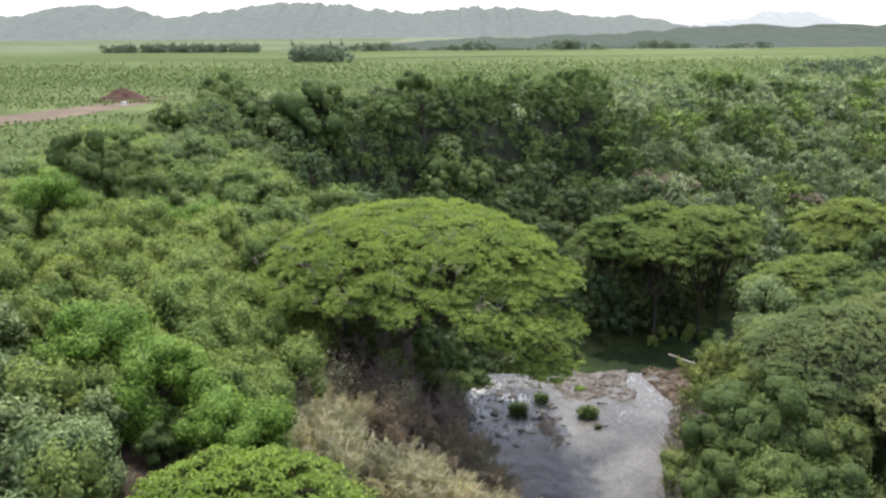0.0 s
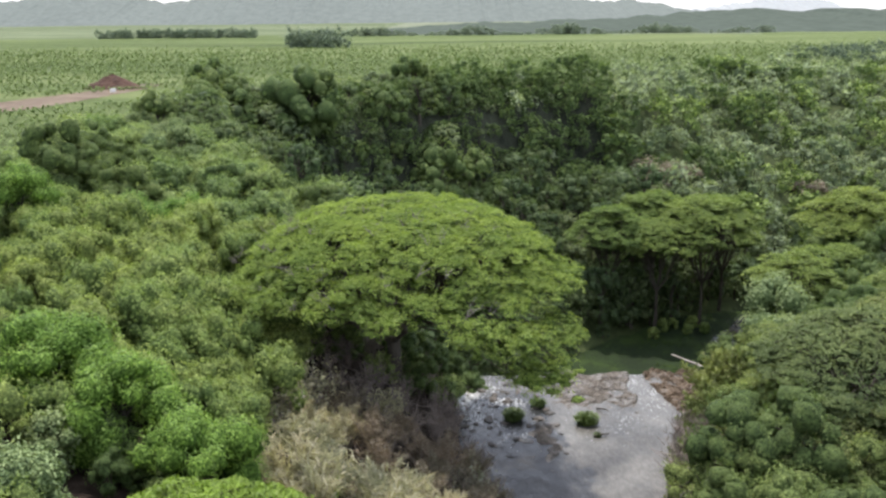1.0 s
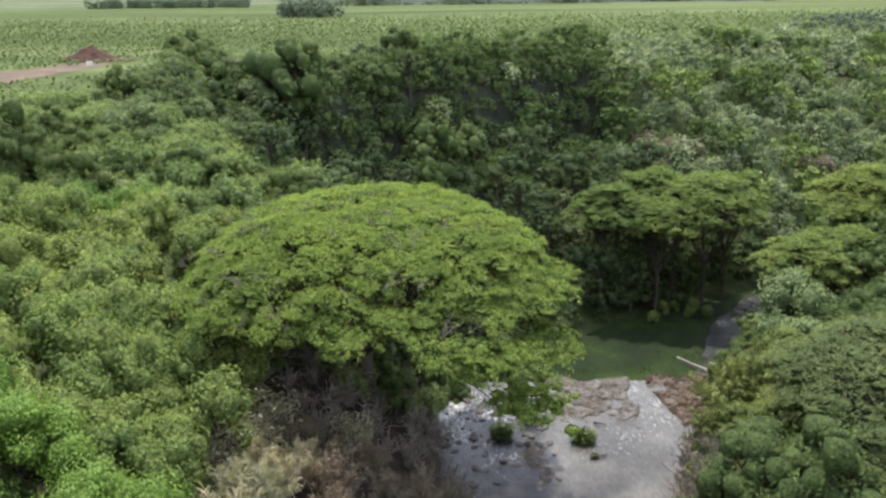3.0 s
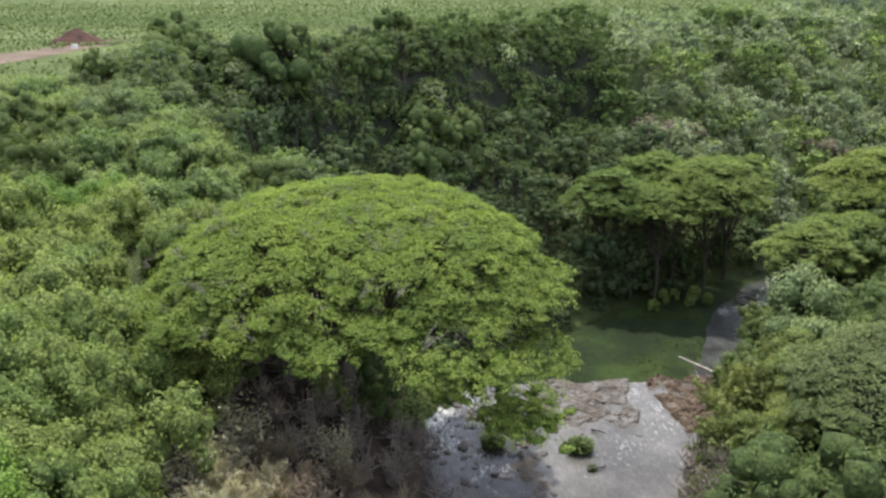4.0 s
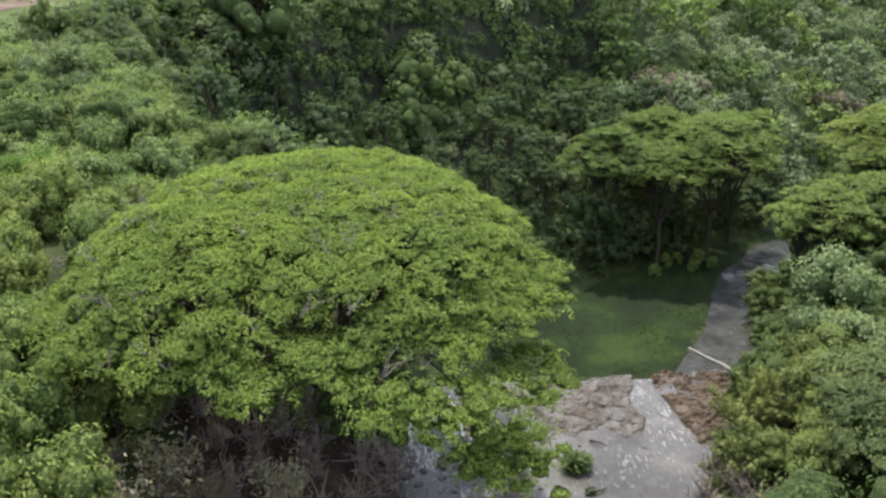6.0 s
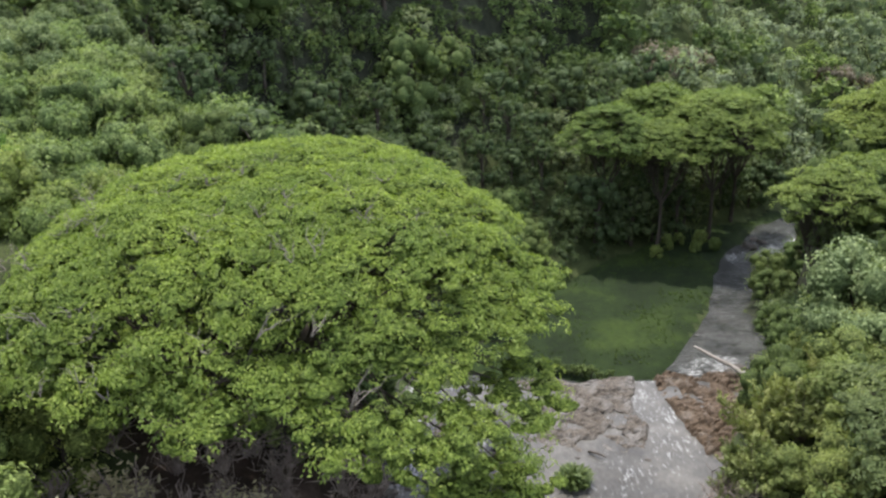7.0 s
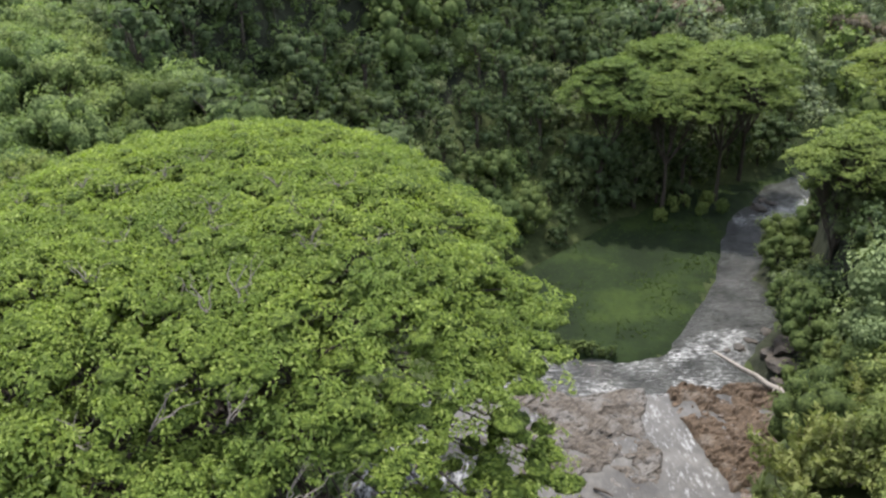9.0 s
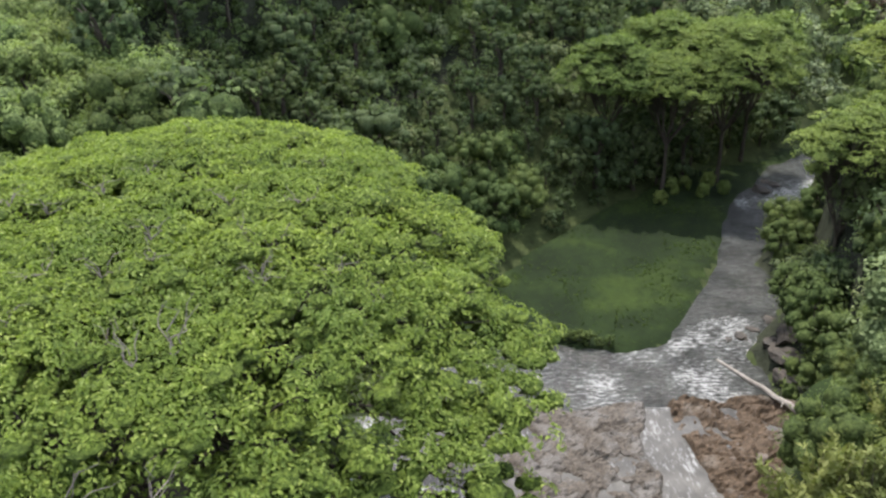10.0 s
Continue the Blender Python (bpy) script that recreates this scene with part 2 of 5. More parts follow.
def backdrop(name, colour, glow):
    """Wooded hills far off, a plain backdrop: haze in the colour, lifted by an added glow."""
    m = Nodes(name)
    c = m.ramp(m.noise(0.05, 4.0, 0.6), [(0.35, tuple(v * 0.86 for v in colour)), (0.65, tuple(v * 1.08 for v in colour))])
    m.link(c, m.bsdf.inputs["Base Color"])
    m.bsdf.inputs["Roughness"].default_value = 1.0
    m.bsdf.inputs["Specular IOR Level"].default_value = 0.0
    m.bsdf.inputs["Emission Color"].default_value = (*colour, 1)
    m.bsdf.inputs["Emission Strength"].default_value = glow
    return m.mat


# hill colours grow paler with distance: the haze is painted in
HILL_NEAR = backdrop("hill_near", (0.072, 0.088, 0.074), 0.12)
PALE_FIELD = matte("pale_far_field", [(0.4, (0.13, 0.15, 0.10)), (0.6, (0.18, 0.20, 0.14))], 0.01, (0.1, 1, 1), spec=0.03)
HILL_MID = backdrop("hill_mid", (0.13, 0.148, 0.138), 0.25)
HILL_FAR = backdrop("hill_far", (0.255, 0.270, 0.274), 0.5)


# ---- mesh tools ----
rng = np.random.default_rng(7)


def value_noise(x, y, seed=0):
    """Smooth noise from 0 to 1 on a unit lattice."""
    ix, iy = np.floor(x).astype(np.int64), np.floor(y).astype(np.int64)
    fx, fy = x - ix, y - iy
    fx, fy = fx * fx * (3 - 2 * fx), fy * fy * (3 - 2 * fy)

    def h(a, b):
        n = (a * 374761393 + b * 668265263 + seed * 974634777) & 0xFFFFFFFF
        n = ((n ^ (n >> 13)) * 1274126177) & 0xFFFFFFFF
        return ((n ^ (n >> 16)) & 0xFFFF) / 65535.0

    a = h(ix, iy) * (1 - fx) + h(ix + 1, iy) * fx
    b = h(ix, iy + 1) * (1 - fx) + h(ix + 1, iy + 1) * fx
    return a * (1 - fy) + b * fy


def fbm(x, y, scale, octaves=4, seed=0):
    """Layered noise from about -1 to 1."""
    x, y = np.asarray(x, float), np.asarray(y, float)
    total, size, norm = np.zeros_like(x), 1.0, 0.0
    for k in range(octaves):
        total += size * (value_noise(x / scale * 2 ** k, y / scale * 2 ** k, seed + k) * 2 - 1)
        norm, size = norm + size, size * 0.5
    return total / norm * 1.6


def mesh_of(name, verts, faces, mats, slots=None, smooth=False):
    """A mesh from arrays; faces are all quads or all triangles."""
    verts, faces = np.asarray(verts, np.float32), np.asarray(faces, np.int32)
    me = bpy.data.meshes.new(name)
    n, k = faces.shape
    me.vertices.add(len(verts))
    me.vertices.foreach_set("co", verts.ravel())
    me.loops.add(n * k)
    me.loops.foreach_set("vertex_index", faces.ravel())
    me.polygons.add(n)
    me.polygons.foreach_set("loop_start", np.arange(0, n * k, k, dtype=np.int32))
    if slots is not None:
        me.polygons.foreach_set("material_index", np.asarray(slots, np.int32))
    me.polygons.foreach_set("use_smooth", np.broadcast_to(np.asarray(smooth, bool), (n,)).copy())
    for m in mats:
        me.materials.append(m)
    me.update(calc_edges=True)
    me.validate()
    return me


def foamy(ob, values, named="foam"):
    """How much the water foams, point by point."""
    ob.data.attributes.new(named, "FLOAT", "POINT").data.foreach_set("value", np.asarray(values, np.float32).ravel())


def thing(name, label, category, at=(0, 0, 0), group="", kind=""):
    ob = new(name)
    ob.location = at
    return tagged(ob, label, category, group, kind)


def part(name, me, parent, label=""):
    ob = new(name, me)
    ob.parent = parent
    return tagged(ob, label)


def grid_faces(nx, ny):
    i = np.arange(nx - 1)[None, :] + nx * np.arange(ny - 1)[:, None]
    i = i.ravel()
    return np.stack([i, i + 1, i + nx + 1, i + nx], 1)


def leaves(p, n, size, width=0.5, fold=0.12, droop=0.0, along=None):
    """Folded leaf blades at the points p with the normals n: vertices and quads."""
    count = len(p)
    if along is None:
        along = rng.normal(size=(count, 3))
    along = along - n * (along * n).sum(1, keepdims=True)
    along /= np.linalg.norm(along, axis=1, keepdims=True) + 1e-9
    side = np.cross(n, along)
    size = np.broadcast_to(np.asarray(size, float), (count,))[:, None]
    down = np.array([0, 0, -1.0]) * size * droop
    base, tip = p - along * size * 0.5, p + along * size * 0.5 + down
    left = p + side * size * width * 0.5 + n * size * fold
    right = p - side * size * width * 0.5 + n * size * fold
    verts = np.stack([base, right, tip, left], 1).reshape(-1, 3)
    return verts, np.arange(count * 4).reshape(-1, 4)


def unit(v):
    return v / (np.linalg.norm(v, axis=-1, keepdims=True) + 1e-9)


def block_ball(cuts):
    """A ball of quads."""
    bm = bmesh.new()
    bmesh.ops.create_cube(bm, size=2)
    if cuts:
        bmesh.ops.subdivide_edges(bm, edges=bm.edges[:], cuts=cuts, use_grid_fill=True)
    bm.verts.index_update()
    v = unit(np.array([tuple(a.co) for a in bm.verts]))
    f = np.array([[a.index for a in b.verts] for b in bm.faces])
    bm.free()
    return v, f


BALL, FINE_BALL, ROUGH_BALL = block_ball(1), block_ball(2), block_ball(0)


def tube(points, radii, sides=6):
    """A tapered limb through the points."""
    points, rings = [Vector(p) for p in points], []
    for k, p in enumerate(points):
        a, b = points[max(0, k - 1)], points[min(len(points) - 1, k + 1)]
        way = (b - a).normalized()
        u = way.orthogonal().normalized()
        w = way.cross(u)
        for s in range(sides):
            t = 2 * math.pi * s / sides
            r = radii[k] * (1 + 0.12 * math.sin(3 * t + k))
            rings.append(tuple(p + (u * math.cos(t) + w * math.sin(t)) * r))
    faces = []
    for k in range(len(points) - 1):
        for s in range(sides):
            a, b = k * sides + s, k * sides + (s + 1) % sides
            faces.append((a, b, b + sides, a + sides))
    return np.array(rings), np.array(faces)


def joined(pieces):
    """Several (vertices, faces) as one."""
    verts, faces, at = [], [], 0
    for v, f in pieces:
        verts.append(v)
        faces.append(np.asarray(f) + at)
        at += len(v)
    return np.concatenate(verts), np.concatenate(faces)


def bent(a, b, sag, steps=5, wob=0.3):
    a, b = np.array(a, float), np.array(b, float)
    out = []
    for k in range(steps + 1):
        t = k / steps
        p = a * (1 - t) + b * t
        p[2] += sag * math.sin(math.pi * t)
        if 0 < k < steps:
            p += rng.normal(0, wob, 3)
        out.append(p)
    return out


# ---- the lie of the land ----
# foot of the gorge below the falls, and the water in it
GORGE = [(3, 110), (5, 150), (10, 190), (26, 212), (38, 225), (71, 256), (93.5, 262), (130, 290), (185, 325), (260, 360), (265, 345), (190, 300),
         (140, 268), (100, 242), (93, 234), (86, 227), (76, 210), (77, 196), (63, 178), (65, 171), (62, 140), (58, 110)]
POOL = [(3, 110), (5, 150), (10, 186), (27, 183), (42, 178), (51, 182), (58, 194), (66.6, 210), (78.6, 233), (93.5, 257), (130, 285), (185, 318), (260, 352),
        (265, 345), (190, 300), (140, 268), (100, 242), (93, 234), (86, 227), (76, 210), (77, 196), (63, 178), (65, 171), (62, 140), (58, 110)]
LOW = -50.0


def inside(poly, x, y):
    hit = np.zeros(np.shape(x), bool)
    for (x0, y0), (x1, y1) in zip(poly, poly[1:] + poly[:1]):
        if y0 != y1:
            hit ^= ((y0 > y) != (y1 > y)) & (x < (x1 - x0) * (y - y0) / (y1 - y0) + x0)
    return hit


def away(poly, x, y):
    """Distance to the outline."""
    best = np.full(np.shape(x), 1e9)
    for (x0, y0), (x1, y1) in zip(poly, poly[1:] + poly[:1]):
        dx, dy = x1 - x0, y1 - y0
        t = np.clip(((x - x0) * dx + (y - y0) * dy) / (dx * dx + dy * dy), 0, 1)
        best = np.minimum(best, np.hypot(x - x0 - t * dx, y - y0 - t * dy))
    return best


def ease(a, b, v):
    t = np.clip((v - a) / (b - a), 0, 1)
    return t * t * (3 - 2 * t)


def stream_edges(y):
    """Left and right waterline of the upper stream."""
    return (np.interp(y, [-200, 40, 60, 75, 84, 98, 106], [7, 8, 7.5, 5.5, 3, 1.4, 1.8]), np.interp(y, [-200, 40, 75, 88, 93, 98, 104, 108], [20, 20, 21.5, 26.3, 28.5, 31.5, 36, 39]))


def stream_level(y):
    return np.interp(y, [0, 60, 88, 97, 108], [-0.2, -0.6, -0.9, -1.5, -2.3])


def land(x, y):
    """Height of the ground, and how far up the gorge wall it lies (0 foot, 75 rim)."""
    x, y = np.asarray(x, float), np.asarray(y, float)
    plain = 19.5 + 0.007 * np.maximum(0, y - 700) + 0.6 * fbm(x, y, 90, 3, 5)
    left, right = stream_edges(np.minimum(y, 106))
    dl, dr = left - x, x - right
    bank = np.interp(dl, [-2, 0, 4, 12, 28, 60, 80], [-4, -0.9, 3, 7, 14.5, 19, 19.5])
    bank_r = np.interp(dr, [-2, 0, 5, 20, 45, 90, 200], [-4, -0.9, 2.5, 5.5, 7, 9, 16])
    up = np.where(dl > dr, bank, bank_r) + 0.5 * fbm(x, y, 14, 3, 9) * ease(1, 8, np.maximum(dl, dr))
    up = np.where((dl < -2) & (dr < -2), -4.5, up)
    mix = np.where(x < 60, ease(115, 190, y), ease(330, 380, y))
    up = up * (1 - mix) + plain * mix
    d = away(GORGE, x, y)
    d = np.where(inside(GORGE, x, y), 0, d)
    tight = np.interp(y, [108, 112, 150, 200], [1.5, 5, 34, 75]) / 75
    tight = np.where(x > 58, np.interp(y, [104, 112, 125, 150], [0.02, 0.2, 0.6, 1.0]), tight)
    de = d / tight
    steep = np.interp(de, [0, 6, 28, 58, 68, 76], [LOW + 0.4, -46, -30, -12, 10, 19.5])
    gentle = np.interp(de, [0, 10, 30, 60, 115], [LOW + 0.4, -42, -22, 0, 19.5])
    near_right = np.interp(de, [0, 1.5, 6, 20, 60, 110], [LOW + 0.4, -45, -30, -24, -6, 12])
    g = ease(55, 105, x)
    wall = steep * (1 - g) + gentle * g
    # the near side of the river lies to its right
    over = np.interp(x, [58, 100, 140, 265], [110, 242, 268, 345])
    wall = np.where((x > 58) & (y < over + 5), near_right, wall)
    wall = wall + (2.2 * fbm(x, y, 22, 4, 3)) * ease(2, 14, de) * (1 - ease(70, 85, de))
    wall = np.where(de > 118, 200, wall)
    z = np.minimum(up, np.where(y < 108, 200, wall))
    shore = np.where(inside(POOL, x, y), -1, 1) * away(POOL, x, y) + 1.6 * fbm(x, y, 8, 3, 6)
    floor = LOW - 0.45 + 1.0 * np.clip(shore / 2.2, -1, 1) + 0.05 * np.maximum(shore, 0) + 0.25 * fbm(x, y, 6, 3, 4)
    return np.where(inside(GORGE, x, y) & (y >= 107), floor, z), np.where(y < 108, 999, de)


def ground_at(x, y):
    return float(land(np.array([x]), np.array([y]))[0][0])


def reach(start, end, step, far, grow):
    """Even steps from start to end, then ever longer ones out to far on both sides."""
    mid = list(np.arange(start, end + step / 2, step))
    s, v = step, mid[-1]
    while v < far:
        s *= grow
        v += s
        mid.append(v)
    s, v = step, mid[0]
    while v > -far:
        s *= grow
        v -= s
        mid.insert(0, v)
    return np.array(mid)


gx, gy = reach(-170, 290, 2.0, 4400, 1.16), reach(-40, 460, 2.0, 4600, 1.12)
X, Y = np.meshgrid(gx, gy)
Z = land(X, Y)[0]
cx, cy = (X[:-1, :-1] + X[1:, 1:]) / 2, (Y[:-1, :-1] + Y[1:, 1:]) / 2
zc, wc = land(cx, cy)
field_zone = (wc > 84) & (zc > 17.2) & (cy > 120)
slot = np.where(field_zone, 1, 0)
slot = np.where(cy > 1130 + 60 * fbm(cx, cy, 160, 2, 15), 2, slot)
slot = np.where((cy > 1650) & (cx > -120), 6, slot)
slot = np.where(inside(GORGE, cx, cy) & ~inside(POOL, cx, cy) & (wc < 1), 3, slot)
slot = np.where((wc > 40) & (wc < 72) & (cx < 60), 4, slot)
# the dark cliff colour, for shade at the foot of the right wall
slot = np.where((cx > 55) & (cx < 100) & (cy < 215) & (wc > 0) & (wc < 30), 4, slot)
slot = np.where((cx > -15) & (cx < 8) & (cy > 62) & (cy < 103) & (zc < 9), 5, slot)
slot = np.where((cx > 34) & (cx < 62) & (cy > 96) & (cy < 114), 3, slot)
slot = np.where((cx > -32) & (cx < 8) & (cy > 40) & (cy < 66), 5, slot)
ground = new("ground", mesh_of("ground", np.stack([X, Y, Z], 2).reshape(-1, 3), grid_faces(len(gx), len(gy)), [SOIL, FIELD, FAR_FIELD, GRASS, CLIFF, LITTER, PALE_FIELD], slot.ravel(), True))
tagged(ground, "green plateau with a wooded river gorge cut into it", "ground", kind="structure")

# rock bed of the upper stream, ending in the ledge of the falls
sx, sy = np.arange(-3, 43.01, 0.2), np.concatenate([np.arange(40, 90, 0.4), np.arange(90, 108.41, 0.17)])
SX, SY = np.meshgrid(sx, sy)


def plates_of(x, y, size, seed):
    """Rock broken into plates: a level of its own for each plate, and how near the next crack is."""
    u, w = x / size + 0.35 * fbm(x, y, size * 0.8, 2, seed), y / size * 1.3 + 0.35 * fbm(x, y, size * 0.8, 2, seed + 1)
    iu, iw = np.floor(u), np.floor(w)
    first, second, level = np.full(u.shape, 9.0), np.full(u.shape, 9.0), np.zeros(u.shape)
    for du in (-1, 0, 1):
        for dw in (-1, 0, 1):
            cu, cw = iu + du, iw + dw
            ju, jw = value_noise(cu, cw, seed + 2), value_noise(cu, cw, seed + 3)
            d = np.hypot(cu + ju - u, cw + jw - w)
            nearer = d < first
            second = np.where(nearer, first, np.minimum(second, d))
            level = np.where(nearer, value_noise(cu, cw, seed + 4), level)
            first = np.where(nearer, d, first)
    return level - 0.5, second - first


def channel_at(y):
    """Middle of the narrow run that the water takes to the lip."""
    return 25.75 + 0.3 * np.sin((y - 97) * 0.5) + 0.45 * ease(100, 95, y)


def channel_half(y):
    return np.interp(y, [94, 97, 100, 104, 108], [2.6, 1.7, 1.3, 1.1, 1.15])


def bed(x, y):
    level = stream_level(y)
    left, right = stream_edges(y)
    x, y = x + 0.9 * fbm(x, y, 4.5, 3, 25), y + 0.9 * fbm(x, y, 4.5, 3, 26)
    rough = 0.42 * fbm(x, y, 3.2, 4, 21) + 0.24 * fbm(x, y, 0.9, 2, 22)
    shelf = np.round((fbm(x, y, 5.0, 3, 23) * 0.5) * 4) / 4 * 0.5
    mid = -0.55 + rough * 0.8 + shelf * 0.5
    riffle = ease(82, 92, y) * (1 - ease(9, 15, x))
    mid = mid * (1 + 0.5 * riffle) + 0.3 * riffle + 0.95 * ease(78, 84, y) * (1 - ease(91, 95, y)) * np.exp(-((x - 12.4) / 1.5) ** 2)
    calm = ease(70, 74, y) * (1 - ease(88, 95, y)) * ease(11, 15, x)
    mid = mid - 0.5 * calm
    slab_left = ease(94, 99, y) * (x < 25.75) * ease(12, 16, x)
    slab_right = ease(93, 96.5, y) * (x > 25.75)
    channel = ease(92, 97, y) * (1 - ease(0.75, 1.25, np.abs(x - channel_at(y)) / channel_half(y)))
    mid = mid * (1 - 0.5 * slab_left) + slab_left * (0.5 + 0.35 * shelf) + slab_right * (0.95 + 0.9 * shelf)
    mid = mid + (slab_left + slab_right) * (0.13 * fbm(x, y, 1.8, 3, 27) + 0.06 * np.abs(fbm(x, y, 0.7, 2, 28)))
    for size, step, groove, seed in ((2.3, 0.34, 0.2, 301), (0.95, 0.12, 0.1, 311)):
        level_of, crack = plates_of(x, y, size, seed)
        mid = mid + (0.75 * slab_left + slab_right) * (step * level_of - groove * (1 - ease(0.02, 0.16, crack)))
    mid = mid * (1 - channel) - 0.6 * channel
    bank = np.maximum(0, np.maximum(left - x, x - right))
    return level + mid + np.minimum(bank * 0.45, 1.6)


BZ = bed(SX, SY)
edge = 0.5 * fbm(sx, sx * 0, 4, 3, 31)
BY = SY + np.where(SY > 106.5, edge[None, :] * ((SY - 106.5) / 1.8), 0)
rows_v = [np.stack([SX, BY, BZ], 2).reshape(-1, 3)]
lip = np.stack([SX[-1], BY[-1], BZ[-1]], 1)
for k, z in enumerate([-3.2, -5, -8, -12, -18, -26, -34, -42, -53]):
    back = -0.25 * k + 0.5 * fbm(sx, sx * 0 + z, 5, 3, 33)
    rows_v.append(np.stack([lip[:, 0], lip[:, 1] + back, np.full(len(sx), z) + 0.4 * fbm(sx, sx * 0 + z, 3, 2, 35)], 1))
all_v, all_f = np.concatenate(rows_v), grid_faces(len(sx), len(sy) + 9)
grid_xy = all_v[np.asarray(all_f)[:, 0]]
rock_ledge = new("rock_ledge", mesh_of("rock_ledge", all_v, all_f, [SLAB, SLAB_RED], ((grid_xy[:, 0] > 26.4) & (grid_xy[:, 1] > 94)).astype(int), False))
tagged(rock_ledge, "wet brown layered rock shelf ending in a waterfall edge", "rock ledge", kind="structure")

# water of the upper stream
wx, wy = np.arange(-3, 43.01, 0.5), np.concatenate([np.arange(-30, 60, 3.0), np.arange(60, 108.3, 0.5)])
WX, WY = np.meshgrid(wx, wy)
WZ = stream_level(WY) + 0.05 * fbm(WX, WY, 2.0, 3, 41) - 0.02
left_e, right_e = stream_edges(WY)
WZ -= np.maximum(0, np.maximum(left_e - 1.5 - WX, WX - right_e - 1.5)) * 1.2
stream = new("stream_water", mesh_of("stream_water", np.stack([WX, WY, WZ], 2).reshape(-1, 3), grid_faces(len(wx), len(wy)), [WATER_UP], None, True))
tagged(stream, "shallow rippling grey stream running to the falls", "stream", kind="structure")

chan_x = channel_at(WY)
# foam of the riffles; some of it stands for sun sparkle on ripples
foam_up = 0.05 * ease(90, 98, WY) * (1 - ease(1.5, 3.0, np.abs(WX - chan_x))) + 0.12 * ease(107.2, 107.9, WY) * (np.abs(WX - 25.3) < 2.0)
foam_up += 0.1 * ease(92, 99, WY) * (1 - ease(8, 14, WX)) + 0.07 * np.maximum(0, fbm(WX, WY, 7, 3, 43)) - 0.05 * (1 - ease(80, 88, WY)) + 0.035 * ease(82, 88, WY) * ease(13, 16, WX) + 0.06 * ease(84, 91, WY) * (0.4 + fbm(WX, WY, 3, 3, 47))
# darker water at the left, the great tree's shade and reflection painted in
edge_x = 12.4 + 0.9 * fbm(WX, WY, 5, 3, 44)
tree_shade = (1 - ease(-0.8, 0.8, WX - edge_x)) * ease(58, 64, WY) * (1 - ease(99, 104, WY)) * (0.8 + 0.2 * fbm(WX, WY, 3, 3, 45))
foam_up += 0.13 * np.exp(-((WX - 3.2) / 2.0) ** 2) * ease(90, 94, WY) + 0.05 * tree_shade * fbm(WX, WY, 2.0, 3, 46) + 0.13 * ease(83, 90, WY) * (1 - ease(9, 13, WX)) * fbm(WX, WY, 2.4, 3, 48)
foamy(stream, foam_up)
foamy(stream, np.clip(tree_shade, 0, 1), "deep")

# the fall itself, in the notch of the ledge
fx = np.linspace(23.8, 26.8, 14)
drop = np.linspace(0, 1, 30)
FX, FD = np.meshgrid(fx, drop)
fall_v = np.stack([25.3 + (FX - 25.3) * (1 + 0.5 * FD), 107.9 + 2.2 * np.sqrt(FD) + 0.25 * fbm(FX, FD * 20, 1.2, 3, 51), -2.25 - 48.2 * FD ** 1.3], 2)
waterfall = new("waterfall", mesh_of("waterfall", fall_v.reshape(-1, 3), grid_faces(len(fx), len(drop)), [FALL], None, True))
tagged(waterfall, "narrow white waterfall dropping from the rock notch", "waterfall", kind="structure")

foamy(waterfall, np.full(fall_v.shape[:2], 0.4))

# pool and lower river
px, py = np.arange(-2, 266, 1.6), np.arange(106, 362, 1.6)
PX, PY = np.meshgrid(px, py)
cpx, cpy = (PX[:-1, :-1] + PX[1:, 1:]) / 2, (PY[:-1, :-1] + PY[1:, 1:]) / 2
keep = (inside(POOL, cpx, cpy) | (away(POOL, cpx, cpy) < 4)).ravel()
pool_v = np.stack([PX, PY, LOW + 0.06 * fbm(PX, PY, 3, 3, 61)], 2).reshape(-1, 3)
pool = new("river_water", mesh_of("river_water", pool_v, grid_faces(len(px), len(py))[keep], [WATER_LOW], None, True))
tagged(pool, "glinting plunge pool and river at the gorge bottom", "river", kind="structure")


# rapids foam; near the falls it also paints glints on the waves
bars = 0.06 * np.exp(-((PY - 186 - 0.4 * (PX - 60)) / 9) ** 2) * (PX > 50) + 0.2 * np.exp(-((PY - 244 - 0.3 * (PX - 95)) / 6) ** 2) * (PX > 80)
foamy(pool, bars + 0.12 * np.exp(-((PX - 28) / 8) ** 2 - ((PY - 111) / 6) ** 2) + 0.2 * fbm(PX, PY, 7, 3, 63) * (bars > 0.05) + (0.13 + 0.14 * fbm(PX, PY, 9, 3, 64)) * (1 - ease(178, 192, PY)))


# ---- plants ----
def knobs(way, turn):
    """A knobbly factor over directions, about 0.85 to 1.15."""
    x, y, z = way[..., 0] * 3.1 + turn, way[..., 1] * 3.1 + turn * 1.7, way[..., 2] * 3.1 + turn * 0.6
    return 1 + 0.11 * np.sin(x * 1.9 + np.sin(y * 1.3)) * np.sin(y * 2.1 + z) + 0.07 * np.sin(z * 3.7 + x * 2.3)


